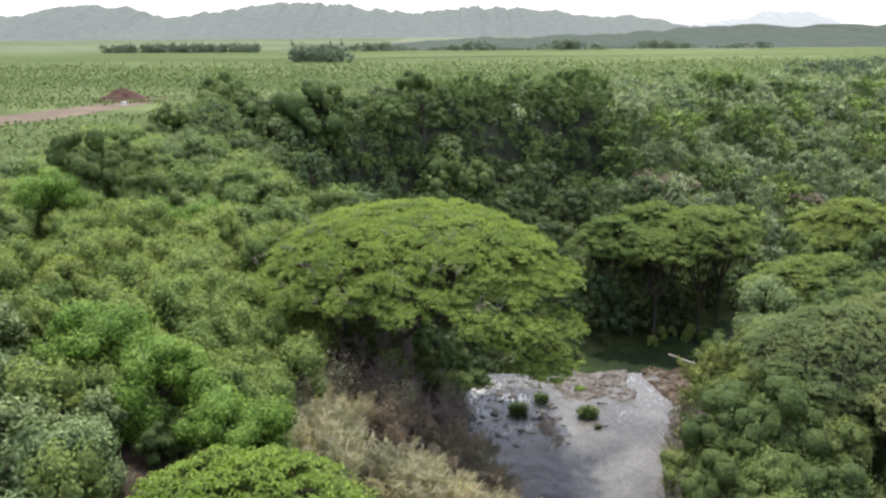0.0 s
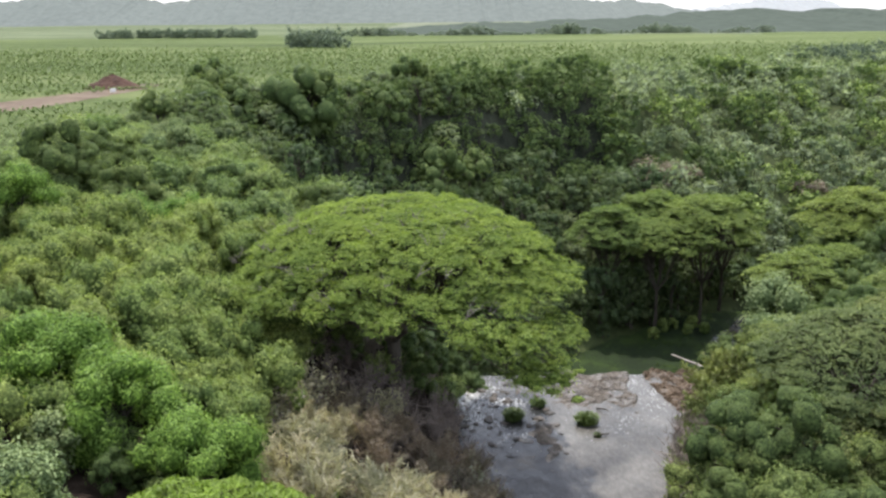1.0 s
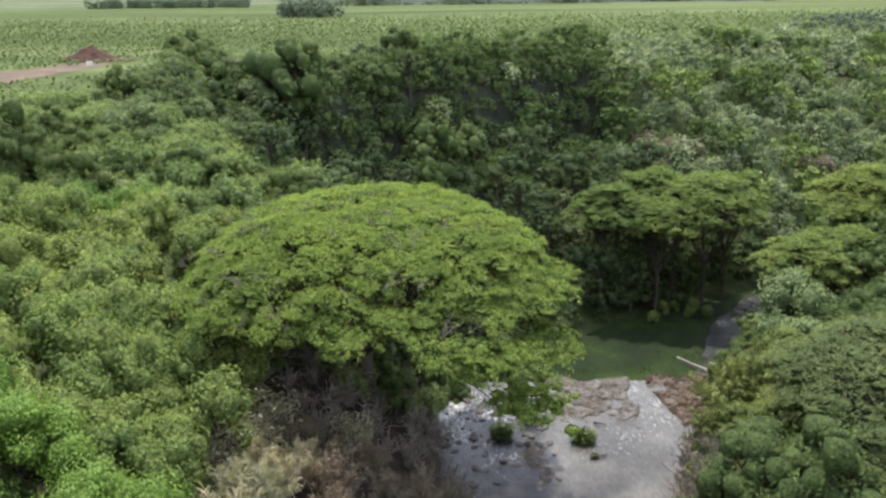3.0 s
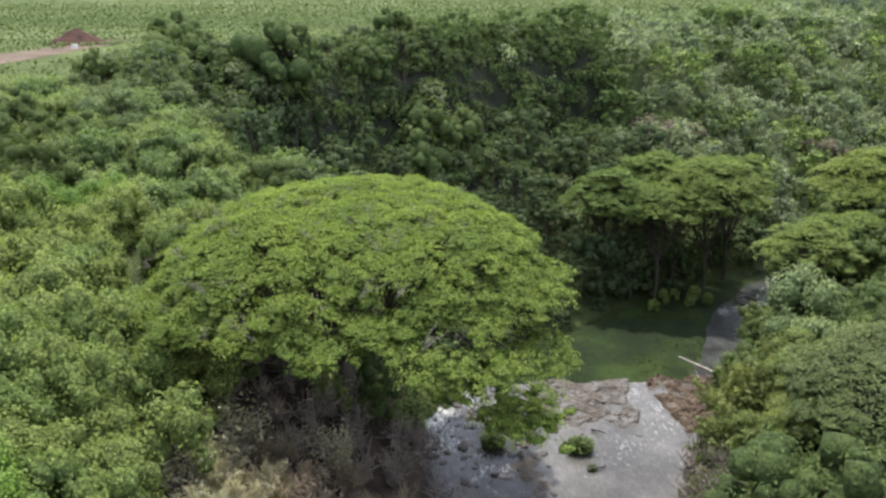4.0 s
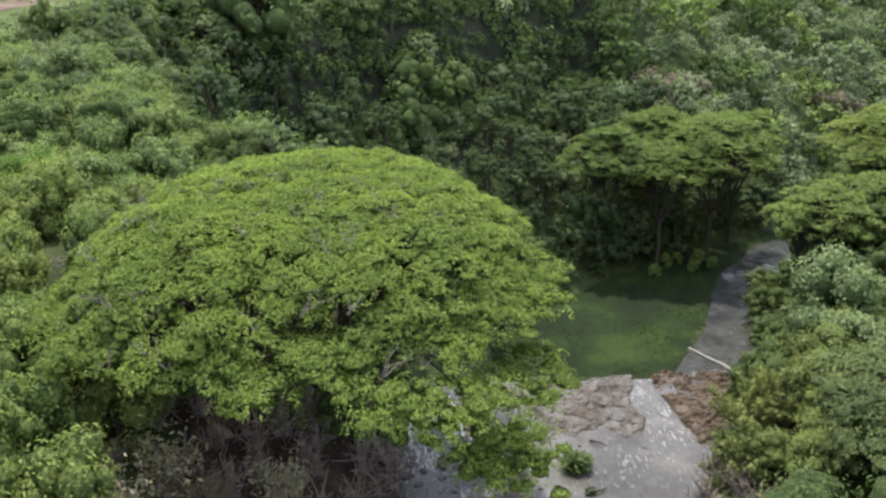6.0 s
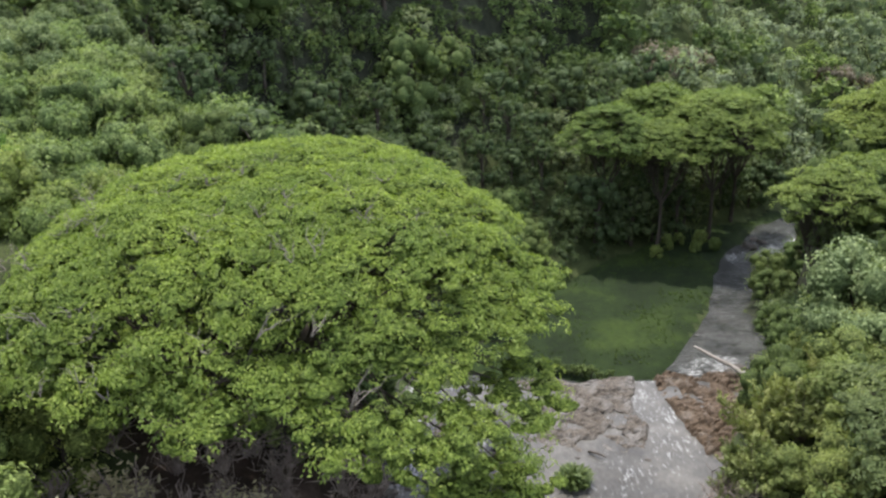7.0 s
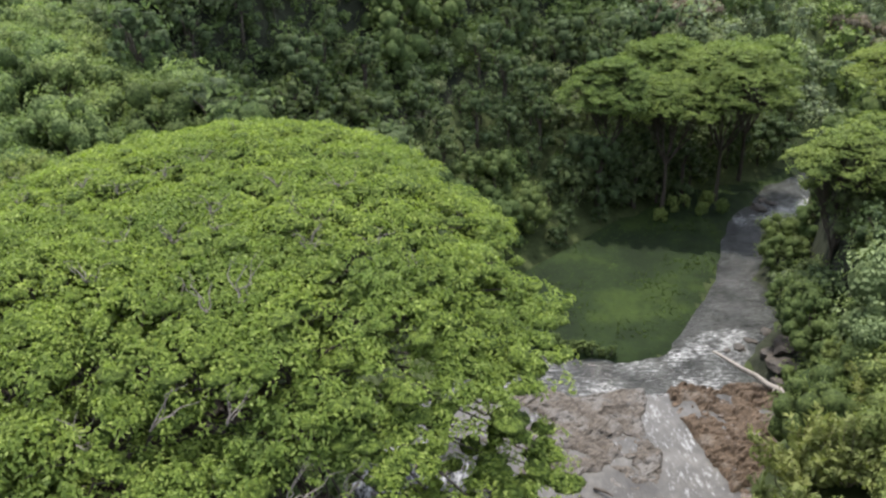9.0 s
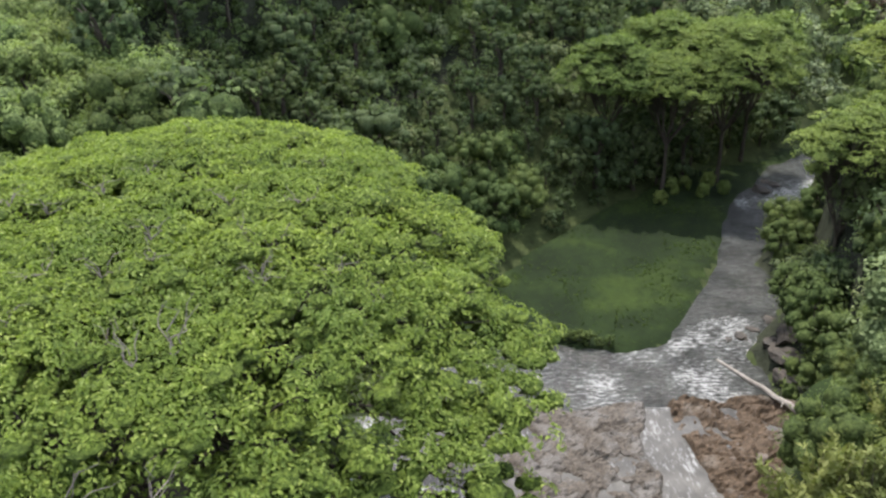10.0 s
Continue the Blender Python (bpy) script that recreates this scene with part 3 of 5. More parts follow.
def lump_crown(name, lumps, leaf, count, mat, width=0.5, up=0.35, droop=0.1, core=0.74, shaggy=0.11, ball=None, stir=0.25):
    """A crown of many leaves over rounded puffs (x, y, z, rx, rz), dark where puffs meet."""
    lumps = np.array(lumps)
    area = lumps[:, 3] ** 2
    pick = rng.choice(len(lumps), count, p=area / area.sum())
    way = unit(rng.normal(size=(count, 3)) + np.array([0, 0, 0.45]))
    c, r = lumps[pick, :3], lumps[pick][:, [3, 3, 4]]
    p = c + way * r * (knobs(way, pick * 1.0)[:, None] + np.abs(rng.normal(0, shaggy, (count, 1))))
    free = np.ones(count, bool)
    for k, l in enumerate(lumps):
        q = np.linalg.norm((p - l[:3]) / l[[3, 3, 4]], axis=1)
        free &= (q > 0.9) | (pick == k)
    p, way, r = p[free], way[free], r[free]
    n = unit(way / r * r.mean() + rng.normal(0, stir, p.shape) + np.array([0, 0, up * 0.5]))
    v, f = leaves(p, n, leaf * rng.uniform(0.6, 1.3, len(p)), width, 0.1, droop)
    pieces, slots = [(v, f)], [np.zeros(len(f), int)]
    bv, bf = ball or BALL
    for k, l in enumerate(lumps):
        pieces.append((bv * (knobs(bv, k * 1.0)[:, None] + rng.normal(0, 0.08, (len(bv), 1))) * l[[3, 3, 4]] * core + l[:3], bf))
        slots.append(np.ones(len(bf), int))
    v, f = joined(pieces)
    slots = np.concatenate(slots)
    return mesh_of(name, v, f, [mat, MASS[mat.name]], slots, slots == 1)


def trunk_mesh(name, height, spread, radius, limbs, mat=None):
    pieces = [tube([(0, 0, -1.2), (0.1, 0, height * 0.3), (-0.1, 0.1, height * 0.6)], [radius * 1.25, radius, radius * 0.8])]
    for k in range(limbs):
        a = 2 * math.pi * (k + rng.uniform(-0.3, 0.3)) / limbs
        tip = (math.cos(a) * spread, math.sin(a) * spread, height * rng.uniform(0.8, 0.95))
        pieces.append(tube(bent((0, 0, height * rng.uniform(0.35, 0.6)), tip, height * 0.05, 4, spread * 0.05), [radius * s for s in (0.6, 0.5, 0.38, 0.26, 0.12)], 5))
    v, f = joined(pieces)
    return mesh_of(name, v, f, [mat or BARK], None, True)


def plant(name, label, category, crown, trunk):
    """A plant from its meshes, at the origin: trunk and crown."""
    ob = thing(name, label, category)
    part("trunk", trunk, ob)
    part("crown", crown, ob)
    return ob


def make_shrub(name, label, mat, radius, height, leaf, count, lumps, width=0.5, tall=1.0, category="shrub", up=0.35, droop=0.1, shaggy=0.11, ball=None):
    spots = []
    for k in range(lumps):
        a, q = k * 2.399 + rng.uniform(-0.5, 0.5), math.sqrt((k + 0.5) / lumps)
        s = radius * rng.uniform(0.22, 0.42) * (1.1 - 0.2 * q)
        dome = math.sqrt(max(0, 1 - (q * 0.9) ** 2))
        spots.append((math.cos(a) * q * radius * 0.78, math.sin(a) * q * radius * 0.78, height * (0.3 + 0.48 * dome) + rng.uniform(-0.16, 0.12 if leaf > 0.47 else 0.22) * height, s, s * tall * rng.uniform(0.8, 1.1)))
    for k in range(2 if lumps < 8 else 3 if lumps < 12 else lumps // 3):
        a = rng.uniform(0, 6.28)
        spots.append((math.cos(a) * radius * 0.65, math.sin(a) * radius * 0.65, height * rng.uniform(0.15, 0.3), radius * 0.36, radius * 0.4))
    crown = lump_crown("crown", spots, leaf, count, mat, width, up, droop, shaggy=shaggy, ball=ball, **({"core": 0.66, "stir": 0.2} if leaf > 0.47 else {"core": 0.8, "stir": 0.16} if lumps < 18 and leaf == 0.26 else {}))
    return plant(name, label, category, crown, trunk_mesh("trunk", height * 0.8, radius * 0.5, 0.05 * height * 0.6, 5))


def tufts(r, c, out, radius, leaf, blades):
    """Little domes of leaves at the points c, facing out: vertices and quads."""
    m = len(c)
    u = unit(np.cross(out, np.array([0.3, 0.9, 0.1])))
    w = np.cross(out, u)
    size = radius * r.uniform(0.7, 1.3, (m, 1))
    p_all, n_all, a_all, s_all = [], [], [], []
    for b in range(blades):
        t = (2.399 * b + r.uniform(0, 6.28, m))[:, None]
        d = math.sqrt((b + 0.5) / blades)
        way = u * np.cos(t) + w * np.sin(t)
        p_all.append(c + way * size * d - out * size * 0.45 * d * d + r.normal(0, 0.06, (m, 3)) * radius)
        n_all.append(unit(out + way * 0.6 * d + r.normal(0, 0.17, (m, 3))))
        a_all.append(way + r.normal(0, 0.4, (m, 3)))
        s_all.append(leaf * r.uniform(0.7, 1.3, m))
    return leaves(np.concatenate(p_all), np.concatenate(n_all), np.concatenate(s_all), 0.5, 0.1, 0.15, np.concatenate(a_all))


def spreading_crown(name, label, rx, ry, front, top, rim, flat, spacing, tuft, leaf, blades, mat, trunk_r, seed, lift=0.4, swell=5.0, thin=-0.95, gaps=(), boughs=0, sector=(-3.14, 3.14), under=0.4, lobes=(), plates=0, wide=(0.17, 0.32), hang=0.12, left=0.0, high_back=0.0):
    """A spreading tree: a low dome of small leaf tufts, lifted in layers, on long limbs. Heights over its base."""
    r = np.random.default_rng(seed)
    ob = thing(name, label, "tree")
    c_all, o_all = [], []

    def dome(x, y):
        """Part of the way out, height and outward normal of the dome over a place in the plan."""
        deep, broad = np.where(y < 0, front, ry), np.where(x < 0, left or rx, rx)
        q, a = np.hypot(x / broad, y / deep), np.arctan2(y / deep, x / broad)
        z = top - (top - rim) * q ** flat
        s = flat * (top - rim) * q ** (flat - 1) / rx * 0.6
        return q, a, z, unit(np.stack([np.cos(a) * s, np.sin(a) * s, np.ones_like(s)], -1))

    def edge(a):
        return 1 + 0.05 * np.sin(3 * a + seed) + 0.05 * np.sin(7 * a + 2 * seed) + 0.035 * np.sin(17 * a + seed)

    def disc(x0, y0, z0, wide, tilt):
        """One bough: a thin, slightly domed plate of tufts, hanging a little outwards."""
        m = max(5, int(wide * wide * 3.14 / (spacing * spacing)))
        t, d = r.uniform(0, 6.28, m), np.sqrt(r.uniform(0, 1, m)) * wide
        d = d * (1 + 0.25 * np.sin(3 * t + x0) + 0.15 * np.sin(5 * t + y0))
        x, y = np.cos(t) * d, np.sin(t) * d
        a = math.atan2(y0, x0)
        outward = x * math.cos(a) + y * math.sin(a)
        c_all.append(np.stack([x0 + x, y0 + y, z0 - 0.22 * d * d / wide - tilt * outward + r.normal(0, 0.07 * wide, m)], 1))
        o_all.append(unit(np.stack([0.5 * x / wide + tilt * math.cos(a), 0.5 * y / wide + tilt * math.sin(a), np.ones(m)], 1)))

    if not plates:
        side = max(rx, ry, front) * 1.15
        gx_, gy_ = np.meshgrid(np.arange(-side, side, spacing), np.arange(-side, side, spacing * 0.87))
        gx_ = (gx_ + (np.arange(gx_.shape[0]) % 2)[:, None] * spacing / 2 + r.uniform(-0.4, 0.4, gx_.shape) * spacing).ravel()
        gy_ = (gy_.ravel() + r.uniform(-0.4, 0.4, gx_.shape) * spacing)
        for depth, part_of in ((0.0, 1.0), (1.1, under), (2.3, under * 0.7)):
            q, a, z, out = dome(gx_, gy_)
            layers = fbm(gx_, gy_, swell, 3, seed)
            ok = (q < edge(a) * (1.0 if depth == 0 else 0.93)) & (r.uniform(0, 1, len(q)) < part_of)
            if depth == 0:
                ok &= fbm(gx_, gy_, swell * 0.55, 3, seed + 9) > thin
            for x0, y0, wide in gaps:
                ok &= np.hypot((gx_ - x0) * 0.75, (gy_ - y0) * 1.2) > wide * (0.8 + 0.4 * fbm(gx_, gy_, 0.9, 2, 3))
            z = z + lift * layers + 0.4 * lift * fbm(gx_, gy_, swell * 0.3, 2, seed + 4) + r.normal(0, 0.09, len(z)) - depth
            c_all.append(np.stack([gx_, gy_, z], 1)[ok])
            o_all.append(out[ok])
    for k in range(plates):
        a, q = k * 2.39996 + r.uniform(-0.3, 0.3), math.sqrt((k + 0.4) / plates)
        broad, deep = (left or rx) if math.cos(a) < 0 else rx, front if math.sin(a) < 0 else ry
        own = rx * r.uniform(*wide)
        x, y = math.cos(a) * q * (broad - 0.5 * own), math.sin(a) * q * (deep - 0.5 * own)
        if any(math.hypot(x - u, y - w) < s for u, w, s in gaps):
            continue
        z = top - (top - rim) * q ** flat * (1 - high_back * max(0.0, math.sin(a))) + r.uniform(-1, 0.4) * lift + 0.5 * lift * float(fbm(np.array([x]), np.array([y]), swell, 2, seed)[0])
        disc(x, y, z, own, 0.12 * q + 0.2 * q ** 4)
        if r.uniform() < under and q < 0.8:
            disc(x, y, z - r.uniform(1.2, 2.6), own, 0.12 * q)
    for k in range(boughs):
        a, u = r.uniform(*sector), r.uniform(0, 1)
        q = (0.98 - 0.2 * u) * float(edge(a))
        broad, deep = (left or rx) if math.cos(a) < 0 else rx, front if math.sin(a) < 0 else ry
        disc(math.cos(a) * q * broad, math.sin(a) * q * deep, rim + 0.6 - hang * rim * u + r.normal(0, 0.3), r.uniform(0.06, 0.12) * rx, 0.25)
    for x0, y0, z0, own in lobes:
        disc(x0, y0, z0, own, 0.2)
    c, out = np.concatenate(c_all), np.concatenate(o_all)
    v, f = tufts(r, c, out, tuft, leaf, blades)
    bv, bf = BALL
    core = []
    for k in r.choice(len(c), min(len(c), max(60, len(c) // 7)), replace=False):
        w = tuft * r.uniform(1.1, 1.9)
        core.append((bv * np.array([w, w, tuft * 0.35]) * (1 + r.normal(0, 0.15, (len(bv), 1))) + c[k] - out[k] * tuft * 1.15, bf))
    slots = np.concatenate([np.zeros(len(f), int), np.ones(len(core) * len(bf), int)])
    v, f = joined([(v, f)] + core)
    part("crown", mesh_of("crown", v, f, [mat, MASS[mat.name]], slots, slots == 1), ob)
    fork = top * 0.36
    pieces = [tube([(0, 0, -1.5), (0.2, -0.1, fork * 0.4), (0.1, 0.1, fork * 0.75), (0, 0, fork)], [trunk_r * 1.5, trunk_r * 1.05, trunk_r * 0.95, trunk_r * 0.9], 9)]
    part("trunk", mesh_of("trunk", *joined(pieces), [BARK], None, True), ob)
    main = 9
    bearing = np.arctan2(c[:, 1], c[:, 0])
    for k in range(main):
        a = 2 * math.pi * k / main + r.uniform(-0.25, 0.25)
        q = r.uniform(0.5, 0.68)
        hub = np.array([math.cos(a) * rx * q, math.sin(a) * ry * q, top - (top - rim) * q ** 2.6 - 0.12 * top])
        limb = [tube(bent((0, 0, fork * 0.9), hub, -0.02 * top, 6, 0.02 * rx), [trunk_r * s for s in (0.6, 0.52, 0.45, 0.38, 0.3, 0.22, 0.14)], 6)]
        mine = c[np.abs((bearing - a + math.pi) % (2 * math.pi) - math.pi) < math.pi / main]
        for s in mine[::max(1, len(mine) // 45)]:
            t = r.uniform(0.35, 1.0)
            start = np.array([0, 0, fork * 0.9]) * (1 - t) + hub * t
            limb.append(tube(bent(start, (s[0], s[1], s[2] - 0.3), 0.0, 3, 0.25), [trunk_r * e for e in (0.13, 0.1, 0.07, 0.04)], 4))
        part("limb", mesh_of("limb", *joined(limb), [BARK], None, True), ob)
    return ob


def put(ob, x, y, scale=1.0, turn=None, z=None, lean=0.0, sink=0.0):
    """A copy of a plant, set on the ground."""
    h = ground_at(x, y) if z is None else z
    turn = rng.uniform(0, 360) if turn is None else turn
    made = copy_thing(ob, pose(x, y, h - sink, rng.uniform(-lean, lean), rng.uniform(-lean, lean), turn))
    made.scale = (scale, scale, scale * rng.uniform(0.9, 1.12))
    return made


def remove(ob):
    for o in (*ob.children_recursive, ob):
        bpy.data.objects.remove(o)


# the great spreading tree beside the falls
great = spreading_crown("umbrella_tree", "huge spreading rain tree with a flat domed light-green crown", 18.8, 22.0, 17.6, 20.9, 15.4, 4.2, 0.49, 0.36, 0.215, 10, LEAF_BIG_TREE, 0.75, 3, left=16.2,
                        lift=0.5, swell=5.0, plates=420, wide=(0.05, 0.11), under=0.4, boughs=64, hang=0.03, sector=(-3.3, 0.9), high_back=0.35,
                        gaps=((7.4, -14.1, 1.1), (5.6, -13.4, 0.8), (9.6, -13.4, 1.0), (11.6, -12.0, 0.8), (2.8, -10.4, 0.8), (-6, -13.5, 0.7), (-10, -10.5, 0.7)),
                        lobes=tuple((x + 0.8 * k, y - 0.7 * k, z - 0.9 * k, 2.0 - 0.2 * k) for x, y, z in ((6.5, -16.9, 15.4), (9.2, -16.5, 14.9), (11.6, -15.5, 14.2), (13.7, -14.0, 13.4), (15.6, -11.6, 12.8), (17.2, -8.8, 12.7)) for k in (0, 1))
                        + ((7.5, -14.6, 13.4, 1.7), (9.4, -14.4, 13.0, 1.7), (11.4, -13.6, 12.6, 1.8), (13.1, -12.2, 12.3, 1.8), (14.8, -9.6, 12.3, 1.8), (10.4, -16.0, 12.4, 1.7), (12.4, -15.2, 11.7, 1.7), (8.4, -15.8, 13.0, 1.5), (16.2, -6.6, 12.6, 1.6))
                        + tuple((14.7 + dx, -15.0 + dy, 9.9 + dz, r_) for dx, dy, dz, r_ in ((0, 0, 0, 2.2), (1.3, 0.5, 0.3, 1.7), (-1.6, -0.8, -0.3, 1.8), (-0.2, 1.4, -0.6, 1.8), (0.9, -0.6, -0.9, 1.7), (-0.8, 0.3, -1.2, 1.8), (-2.6, 0.4, -0.6, 1.6), (1.9, 1.6, 0.9, 1.5))))
great.matrix_basis = pose(-4.7, 90.0, 3.2)

twig_kinds = []
for k in range(3):
    pieces = []
    for j in range(5):
        a = rng.uniform(0, 6.28)
        tip = (math.cos(a) * rng.uniform(0.5, 1.3), math.sin(a) * rng.uniform(0.5, 1.3), rng.uniform(0.05, 0.32))
        pieces.append(tube(bent((0, 0, -0.6), tip, 0.05, 4, 0.12), [0.034, 0.028, 0.022, 0.016, 0.008], 4))
    twig_kinds.append(mesh_of("dead_twig", *joined(pieces), [PALE_TWIG], None, True))
for k in range(46):
    a, q = rng.uniform(0, 6.28), math.sqrt(rng.uniform(0.02, 0.85))
    twig = part("dead_twig", twig_kinds[k % 3], great, "bare pale grey twig")
    twig.matrix_basis = pose(math.cos(a) * q * 18.2, math.sin(a) * q * (21 if a < 3.14 else 18), 21.4 - 7.0 * q ** 3.6 - 0.1, rng.uniform(-25, 25), rng.uniform(-25, 25), rng.uniform(0, 360))

for x, y, z, turn, s in ((3.2, -14.6, 18.9, 15, 1.1), (5.8, -14.2, 18.6, 60, 0.8), (7.5, -15.4, 15.4, 25, 1.3), (9.8, -14.2, 15.2, 30, 1.0), (5.4, -8.9, 20.6, 80, 1.2), (4.2, -9.4, 20.5, 120, 1.0), (-8, -12, 18.4, 200, 1.2), (-4, -15.5, 16.4, 160, 1.3)):
    pieces = []
    for a, L, up in ((0.0, 2.0, 0.5), (0.5, 1.5, 0.8), (-0.45, 1.3, 0.65), (0.2, 1.1, 1.0)):
        pieces.append(tube(bent((0, 0, -0.5), (math.cos(a) * L, math.sin(a) * L, up), 0.08, 5, 0.14), [0.030, 0.026, 0.022, 0.017, 0.012, 0.006], 5))
    branch = part("bare_branch", mesh_of("bare_branch", *joined(pieces), [PALE_TWIG], None, True), great, "bare pale forked branch showing in a gap")
    branch.matrix_basis = pose(x, y, z, 0, 0, turn) @ Matrix.Scale(s, 4)

# flat-crowned trees down in the gorge
for x, y, r_, z_top, seed in ((50, 248, 14, -11, 5), (79, 250, 18, -8, 6), (66, 262, 15, -9, 7), (64, 245, 13, -13, 11), (89, 262, 13, -10, 12), (113, 228, 17, -1, 8), (81, 190, 11, -9, 9), (98, 205, 12, -12, 10)):
    base = ground_at(x, y)
    h = z_top - base
    flat = spreading_crown("flat_crown_tree", "flat-topped green tree standing on the gorge slope", r_, r_ * 0.85, r_ * 0.85, h, h - r_ * 0.5, 2.4, 1.0, 0.9, 0.58, 7, LEAF_FLAT, 0.42, seed, lift=1.6, plates=34, boughs=26, sector=(-2.9, -0.2))
    flat["group"] = "flat-crowned trees in the gorge"
    flat.matrix_basis = pose(x, y, base)

# spreading trees on the banks near the flight
for x, y, r_, z_top, mat, seed in ((41, 78.5, 11, 16.6, LEAF_OLIVE, 21), (-12.3, 43.5, 8.3, 18.8, LEAF_LIME, 22), (50, 86, 8, 16, LEAF_OLIVE, 23), (33.5, 71, 6, 10.5, LEAF_OLIVE, 24), (45, 68, 8, 15, LEAF_OLIVE, 26)):
    base = ground_at(x, y)
    h = z_top - base
    near_tree = spreading_crown("spreading_tree", "spreading green tree with a tiered crown on the stream bank", r_, r_ * 0.92, r_ * 0.92, h, h * 0.6, 2.4, 0.58 if mat == LEAF_OLIVE else 0.55, 0.42, 0.24 if mat == LEAF_OLIVE else 0.34, 11, mat, 0.3, seed, lift=0.75, swell=4.0, thin=-0.8, boughs=40 if mat == LEAF_OLIVE else 12, under=0.5)
    near_tree["group"] = "spreading trees on the banks"
    near_tree.matrix_basis = pose(x, y, base)

# kinds of shrubs and trees that cover the slopes: near ones fine, far ones coarse
KINDS = {}
for key, (name, label, mat, rad, hgt, leaf, count, lumps, width, tall, cat, up, droop, ball) in {
    "shrub": ("broadleaf_shrub", "dense yellow-green broadleaf shrub on the river slope", LEAF_SHRUB, 3.2, 5.6, 0.27, 2300, 18, 0.5, 1.45, "shrub", 0.6, 0.2, BALL),
    "olive": ("bank_shrub", "olive-green leafy shrub on the stream bank", LEAF_BANK, 3.2, 5.6, 0.24, 3200, 20, 0.5, 1.15, "shrub", 0.6, 0.2, BALL),
    "silver": ("silvery_shrub", "pale silvery-green leafy shrub on the slope", LEAF_SILVER, 3.2, 5.8, 0.3, 2300, 16, 0.62, 1.15, "shrub", 0.5, 0.1, BALL),
    "dark": ("round_tree", "dark green round-crowned tree on the slope", LEAF_DARK, 4.4, 8.5, 0.36, 1900, 20, 0.5, 1.0, "tree", 0.5, 0.15, BALL),
    "bright": ("bright_tree", "bright green lumpy-crowned mango-like tree", LEAF_BRIGHT, 5.0, 8.5, 0.26, 8000, 15, 0.45, 1.0, "tree", 0.45, 0.35, FINE_BALL),
    "mid": ("hillside_shrub", "light green bushy shrub on the upper slope", LEAF_SLOPE, 3.4, 5.4, 0.38, 1500, 16, 0.5, 1.35, "shrub", 0.7, 0.15, BALL),
    "far_shrub": ("slope_shrub", "green shrub on the gorge slope, greyed by haze", LEAF_VINE, 3.6, 5.5, 0.56, 430, 11, 0.55, 1.0, "shrub", 0.6, 0.1, ROUGH_BALL),
    "far_light": ("slope_tree", "bushy green tree on the gorge slope, paled by haze", LEAF_PALE, 4.2, 7.0, 0.56, 520, 12, 0.55, 1.1, "tree", 0.6, 0.1, BALL),
    "far_dark": ("rim_tree", "dark green bushy tree on the gorge rim", LEAF_DARK, 4.8, 8.5, 0.6, 460, 13, 0.55, 1.1, "tree", 0.6, 0.1, BALL),
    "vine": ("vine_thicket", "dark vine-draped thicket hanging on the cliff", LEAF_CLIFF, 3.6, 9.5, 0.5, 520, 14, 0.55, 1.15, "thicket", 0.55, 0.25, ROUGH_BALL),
    "brown": ("withered_tree", "withered purplish-brown tree on the gorge slope", LEAF_BROWN, 4.0, 6.0, 0.6, 420, 8, 0.5, 1.0, "tree", 0.6, 0.1, BALL),
    "hazy": ("field_tree", "green tree far out on the fields, greyed by haze", LEAF_HAZY, 4.6, 7.5, 1.0, 110, 5, 0.6, 1.0, "tree", 0.6, 0.1, ROUGH_BALL),
    "wood_dark": ("wood_tree", "dark green tree in the far woods", LEAF_DARK, 4.4, 7.5, 0.95, 150, 5, 0.6, 1.0, "tree", 0.6, 0.1, ROUGH_BALL),
    "wood_olive": ("wood_tree", "olive green tree in the far woods", LEAF_SHRUB, 4.6, 7.4, 0.85, 170, 6, 0.6, 1.0, "tree", 0.6, 0.1, ROUGH_BALL),
    "wood_grey": ("wood_tree", "green tree in the far woods, greyed by haze", LEAF_VINE, 4.6, 7.4, 0.85, 170, 6, 0.6, 1.0, "tree", 0.6, 0.1, ROUGH_BALL),
    "wood": ("wood_tree", "green tree in the far woods, paled by haze", LEAF_PALE, 4.4, 7.0, 0.95, 150, 5, 0.6, 1.0, "tree", 0.6, 0.1, ROUGH_BALL),
}.items():
    KINDS[key] = [make_shrub(name, label, mat, rad * s, hgt * s2, leaf, count, lumps + j, width, tall, cat, up, droop, ball=ball) for j, (s, s2) in enumerate(((1, 1), (1.12, 0.92), (0.9, 1.1)))]


